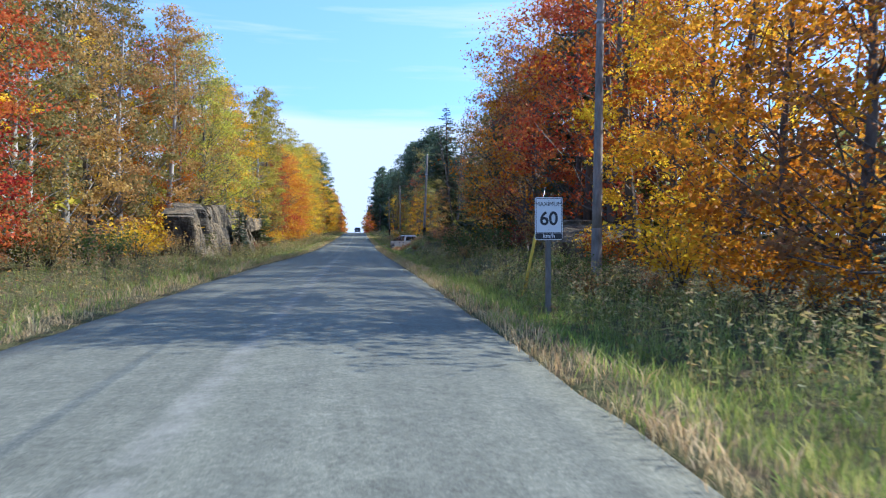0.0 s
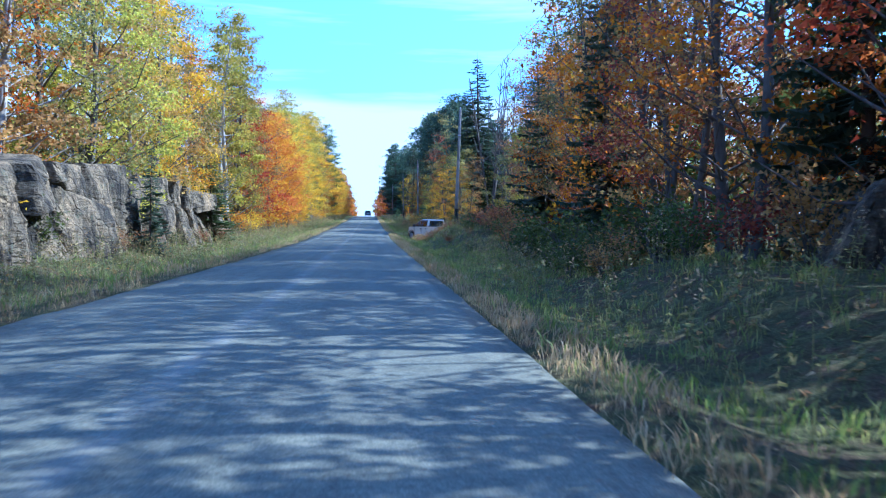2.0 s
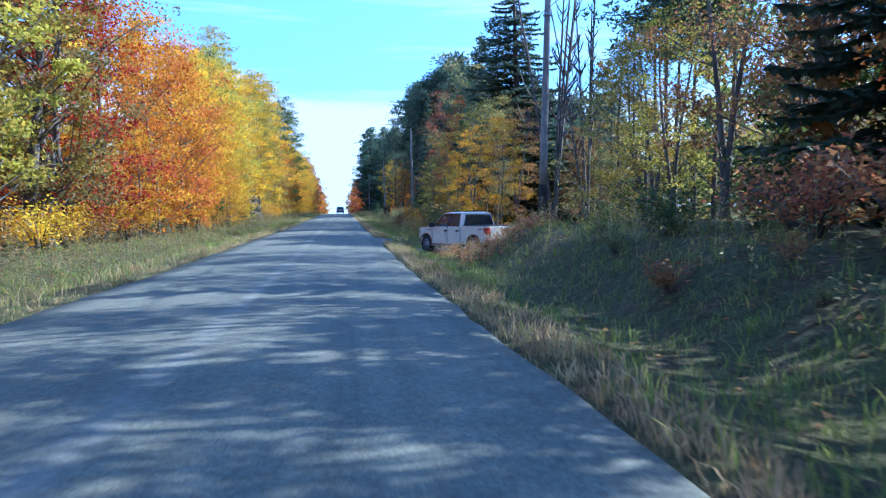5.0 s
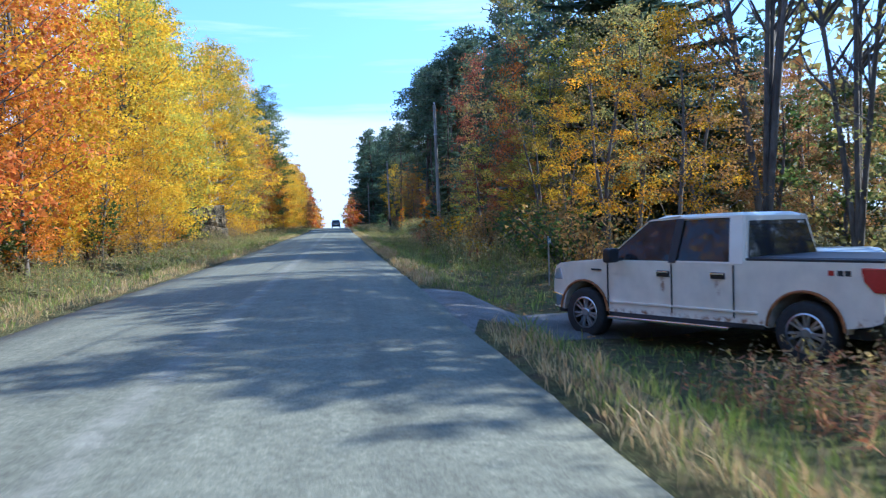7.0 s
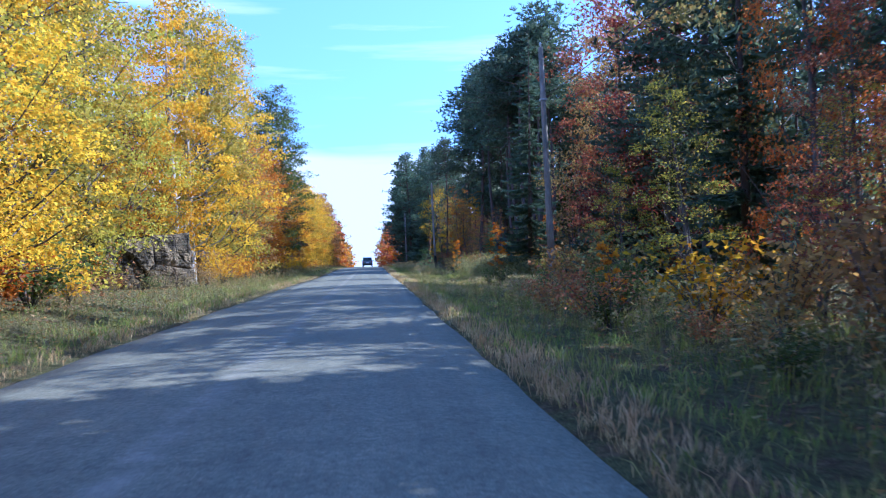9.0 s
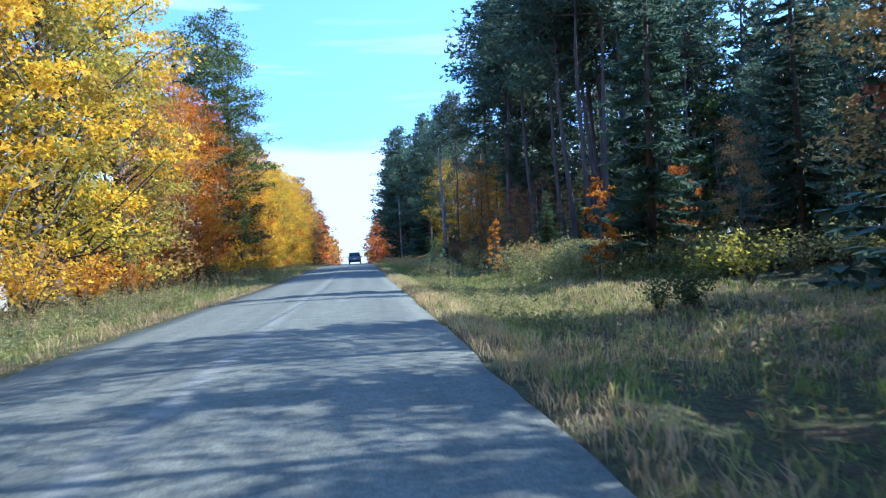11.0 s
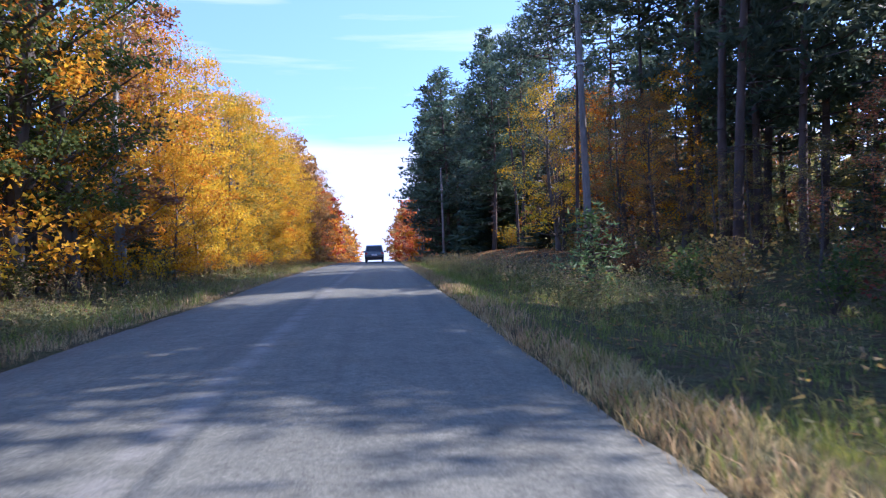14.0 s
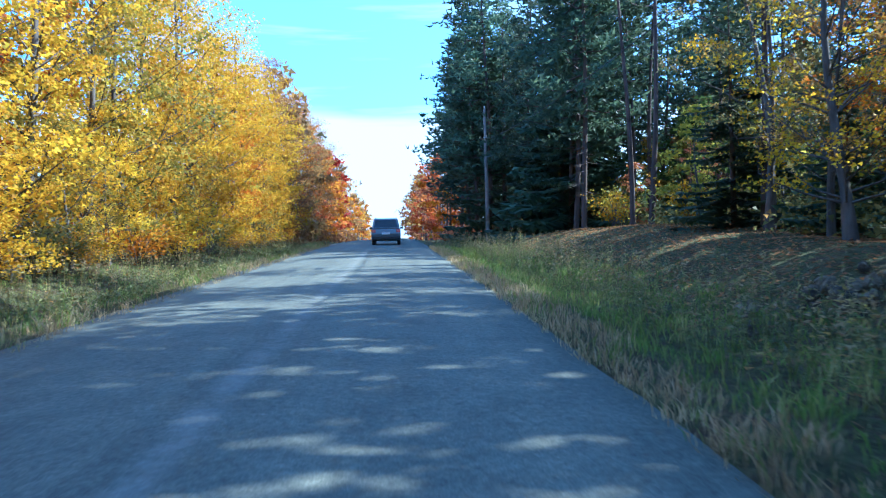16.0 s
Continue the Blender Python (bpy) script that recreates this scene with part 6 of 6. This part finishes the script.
        panel(bm, [(-wa, ya, za), (wa, ya, za), (wc, yc, zc), (-wc, yc, zc)], (0, -1, 0), 0.03)
    for sx in (-1, 1):
        panel(bm, [(sx * xb, yb[-1], zb), (sx * (xb - 0.13), yb[-1], zb), (sx * (xt - 0.11), yt[-1], zt), (sx * xt, yt[-1], zt)], (0, -1, 0), 0.03)
    part("rear_frame", bm, WHITE_PAINT, e)
    bm = bmesh.new()
    for yy in (0.35, -0.62):
        for sx in (-0.42, 0.42):
            box(bm, sx - 0.26, sx + 0.26, yy - 0.25, yy + 0.25, 1.0, 1.25, 0.05)
            box(bm, sx - 0.25, sx + 0.25, yy - 0.30, yy - 0.16, 1.2, 1.62, 0.05)
            box(bm, sx - 0.14, sx + 0.14, yy - 0.28, yy - 0.18, 1.63, 1.78, 0.04)
    part("seats", bm, SEAT_CLOTH, e)
    # box cover and rails
    bm = bmesh.new()
    box(bm, -0.86, 0.86, -2.75, -1.06, 1.30, 1.345, 0.015)
    part("tonneau_cover", bm, TONNEAU, e, "dark vinyl box cover")
    bm = bmesh.new()
    for sx in (-1, 1):
        box(bm, sx * 0.93 - 0.045, sx * 0.93 + 0.045, -2.78, -1.04, 1.295, 1.335, 0.012)
    part("bed_rail", bm, BLACK_PLASTIC, e)
    # tailgate with handle, and the lamps beside it
    bm = bmesh.new()
    box(bm, -0.80, 0.80, -2.805, -2.77, 0.70, 1.28, 0.015)
    gate = part("tailgate", bm, WHITE_PAINT, e)
    bm = bmesh.new()
    box(bm, -0.13, 0.13, -2.825, -2.8, 1.07, 1.17, 0.01)
    part("handle", bm, BLACK_PLASTIC, gate)
    bm = bmesh.new()
    box(bm, -0.16, 0.16, -2.814, -2.803, 0.78, 0.93, 0.004)
    part("plate_bars", bm, SIGN_WHITE, gate)
    bm = bmesh.new()
    box(bm, 0.05, 0.30, -2.811, -2.803, 0.99, 1.02)
    box(bm, -0.5, -0.28, -2.811, -2.803, 0.99, 1.02)
    part("badge", bm, CHROME, gate)
    for sx in (-1, 1):
        bm = bmesh.new()
        profile_solid(bm, [(-2.815, 0.95), (-2.815, 1.24), (-2.53, 1.24), (-2.56, 1.08), (-2.68, 0.95)], min(sx * 0.825, sx * 1.0), max(sx * 0.825, sx * 1.0))
        soften(part("tail_lamp", bm, RED_LENS, e, "red tail lamp"), 0.012)
        bm = bmesh.new()
        profile_solid(bm, [(2.40, 0.92), (2.45, 1.13), (2.62, 1.09), (2.785, 0.90)], min(sx * 0.70, sx * 0.985), max(sx * 0.70, sx * 0.985))
        round_nose(bm)
        soften(part("headlamp", bm, CLEAR_LENS, e), 0.02)
        # mirrors
        bm = bmesh.new()
        box(bm, sx * 1.19 - 0.12, sx * 1.19 + 0.12, 1.02, 1.16, 1.24, 1.46, 0.04)
        box(bm, sx * 1.03 - 0.09, sx * 1.03 + 0.09, 1.06, 1.12, 1.26, 1.31, 0.01)
        part("mirror", bm, BLACK_PLASTIC, e)
        for yy in (0.29, -0.62):
            bm = bmesh.new()
            box(bm, sx * 0.985 - 0.012, sx * 0.985 + 0.022, yy - 0.11, yy + 0.11, 1.04, 1.13, 0.012)
            h = part("door_handle", bm, BLACK_PLASTIC, e)
            bm = bmesh.new()
            box(bm, sx * 1.012 - 0.01, sx * 1.012 + 0.014, yy - 0.10, yy + 0.10, 1.095, 1.125, 0.006)
            part("handle_grip", bm, CHROME, h)
        # door gaps
        for yy in (1.34, 0.14, -0.86):
            bm = bmesh.new()
            box(bm, sx * 0.984 - 0.012, sx * 0.984 + 0.012, yy - 0.006, yy + 0.006, 0.52, 1.235)
            part("door_gap", bm, BLACK_PLASTIC, e)
        bm = bmesh.new()
        box(bm, sx * 0.99 - 0.012, sx * 0.99 + 0.02, -1.2, 1.30, 0.60, 0.63, 0.006)
        part("side_moulding", bm, WHITE_PAINT, e)
        bm = bmesh.new()
        box(bm, sx * 1.0 - 0.12, sx * 1.0 + 0.06, -0.85, 1.25, 0.36, 0.41, 0.015)
        part("running_board", bm, CHROME, e, "chrome tubular running board")
        bm = bmesh.new()
        box(bm, sx * 0.93 - 0.05, sx * 0.93 + 0.05, -1.3, 1.33, 0.40, 0.46, 0.01)
        part("rocker", bm, BLACK_PLASTIC, e)
        # wheel arch lips
        for cy in (wb, -wb):
            path = [(sx * 1.0, yy, zz) for yy, zz in arch(cy, R + 0.02, 0.505, 4, 176, 16)]
            v, f = tube_arrays(path, np.full(17, 0.022), 6)
            under("arch_trim", mesh_from("arch_trim", v, f, RUST, True), e, "rusted wheel arch lip")
        # trim badge on the box flank, as plain bars
        for off, mt in ((0.0, RED_LENS), (0.11, BLACK_PLASTIC), (0.20, BLACK_PLASTIC)):
            bm = bmesh.new()
            box(bm, sx * 0.972 - 0.006, sx * 0.972 + 0.010, -2.17 - off - 0.035, -2.17 - off + 0.035, 1.135, 1.20)
            part("badge", bm, mt, e)
        bm = bmesh.new()
        box(bm, sx * 0.985 - 0.006, sx * 0.985 + 0.010, 1.48, 1.68, 1.10, 1.125)
        part("badge", bm, BLACK_PLASTIC, e)
    # bumpers, grille
    bm = bmesh.new()
    box(bm, -0.98, 0.98, -2.95, -2.75, 0.52, 0.72, 0.04)
    part("rear_bumper", bm, CHROME, e, "dull chrome rear bumper")
    bm = bmesh.new()
    profile_solid(bm, [(2.36, 0.50), (2.36, 0.68), (2.62, 0.70), (2.86, 0.68), (2.88, 0.50), (2.6, 0.45)], -1.0, 1.0)
    round_nose(bm)
    soften(part("front_bumper", bm, CHROME, e), 0.03)
    bm = bmesh.new()
    box(bm, -0.60, 0.60, 2.70, 2.80, 0.72, 1.06, 0.02)
    for k in range(3):
        box(bm, -0.58, 0.58, 2.79, 2.82, 0.77 + 0.1 * k, 0.80 + 0.1 * k, 0.005)
    part("grille", bm, BLACK_PLASTIC, e)
    bm = bmesh.new()
    box(bm, -0.8, 0.8, -2.55, 2.6, 0.36, 0.5, 0.02)
    part("chassis", bm, BLACK_PLASTIC, e)
    for sx in (-0.86, 0.86):
        for cy in (wb, -wb):
            wheel(e, sx, cy, R, 0.27, 0.258)
    return tagged(e, "off-white four-door pickup truck with dark box cover", "pickup truck")


pickup(5.68, 95.3, gz(5.0, 95.3) + 0.02, 29.0)


def hatch_car(name, x, y, z, yaw, paint, label, width, length, height, category, estate=True):
    """A five-door car body seen mostly from one end: lower shell, glasshouse, lamps, bumper, wheels."""
    e = new(name)
    e.matrix_basis = pose(x, y, z, 0, 0, yaw)
    W, L, H, R = width / 2, length / 2, height, 0.345
    wb = length * 0.29
    belt_z = H * 0.60
    low = [(-L, 0.42), (-L - 0.02, 0.70), (-L + 0.03, belt_z), (-L * 0.2, belt_z + 0.02), (L * 0.36, belt_z - 0.02), (L * 0.85, belt_z - 0.16), (L * 0.98, 0.66), (L, 0.40), (L * 0.96, 0.26)]
    low += [(wb + 0.42, 0.24)] + arch(wb, R, 0.40, 0, 180) + [(wb - 0.42, 0.24), (-wb + 0.42, 0.24)] + arch(-wb, R, 0.40, 0, 180) + [(-wb - 0.42, 0.26)]
    bm = bmesh.new()
    profile_solid(bm, low, -W, W)
    soften(part("body", bm, paint, e), 0.05)
    ry = -L + 0.22 if estate else -L * 0.55
    top = [(-L + 0.05, belt_z), (ry, H - 0.05), (ry + 0.25, H), (L * 0.05, H), (L * 0.12, H - 0.03), (L * 0.42, belt_z - 0.02)]
    bm = bmesh.new()
    profile_solid(bm, top, -W + 0.04, W - 0.04, lambda zz: 0.15 * max(0, zz - belt_z) / (H - belt_z))
    soften(part("glasshouse", bm, paint, e), 0.05)
    xi = W - 0.17
    bm = bmesh.new()
    panel(bm, [(-xi, -L + 0.10, belt_z + 0.08), (xi, -L + 0.10, belt_z + 0.08), (xi - 0.1, ry - 0.03, H - 0.12), (-xi + 0.1, ry - 0.03, H - 0.12)], (0, -1, 0.25), 0.03)
    part("rear_window", bm, GLASS, e)
    bm = bmesh.new()
    panel(bm, [(-xi, L * 0.41, belt_z + 0.02), (xi, L * 0.41, belt_z + 0.02), (xi - 0.1, L * 0.13, H - 0.05), (-xi + 0.1, L * 0.13, H - 0.05)], (0, 0.7, 0.7), 0.03)
    part("windscreen", bm, GLASS, e)
    for sx in (-1, 1):
        for y0, y1 in ((-L * 0.62, -L * 0.18), (-L * 0.14, L * 0.22)):
            bm = bmesh.new()
            panel(bm, [(sx * (W - 0.055), y0, belt_z + 0.05), (sx * (W - 0.055), y1, belt_z + 0.05), (sx * (W - 0.17), y1 - 0.18 * L * 0.3, H - 0.12), (sx * (W - 0.17), y0 + 0.05, H - 0.12)], (sx, 0, 0.3), 0.012)
            part("window", bm, GLASS, e)
        bm = bmesh.new()
        box(bm, sx * (W - 0.15) - 0.13, sx * (W - 0.15) + 0.13, -L - 0.03, -L + 0.12, belt_z - 0.22, belt_z - 0.03, 0.03)
        part("tail_lamp", bm, RED_LENS, e)
        bm = bmesh.new()
        box(bm, sx * (W - 0.2) - 0.16, sx * (W - 0.2) + 0.16, L * 0.86, L * 0.98, belt_z - 0.28, belt_z - 0.17, 0.03)
        part("headlamp", bm, CLEAR_LENS, e)
        bm = bmesh.new()
        box(bm, sx * (W + 0.1) - 0.1, sx * (W + 0.1) + 0.1, L * 0.28, L * 0.36, belt_z + 0.0, belt_z + 0.14, 0.03)
        part("mirror", bm, BLACK_PLASTIC, e)
        for cy in (wb, -wb):
            wheel(e, sx * (W - 0.12), cy, R, 0.21, 0.21, 5)
    bm = bmesh.new()
    box(bm, -W + 0.05, W - 0.05, -L - 0.07, -L + 0.1, 0.34, 0.56, 0.04)
    part("rear_bumper", bm, BLACK_PLASTIC, e)
    bm = bmesh.new()
    box(bm, -0.26, 0.26, -L - 0.045, -L - 0.02, 0.66, 0.79, 0.008)
    part("plate_bars", bm, SIGN_WHITE, e)
    if estate:
        bm = bmesh.new()
        for sx in (-1, 1):
            box(bm, sx * (W - 0.27) - 0.02, sx * (W - 0.27) + 0.02, ry + 0.25, L * 0.02, H + 0.0, H + 0.05, 0.012)
        part("roof_rail", bm, BLACK_PLASTIC, e)
    return tagged(e, label, category)


hatch_car("suv", -0.75, 249.0, float(road_z(249.0)) + 0.035, 0.0, SUV_PAINT, "dark grey-green compact SUV driving on the road", 1.84, 4.5, 1.68, "car")
hatch_car("hatchback", 12.0, 101.5, gz(12.0, 101.5) + 0.06, -26.0, BLUE_PAINT, "pale blue car parked behind the pickup truck", 1.76, 4.3, 1.46, "car", False)
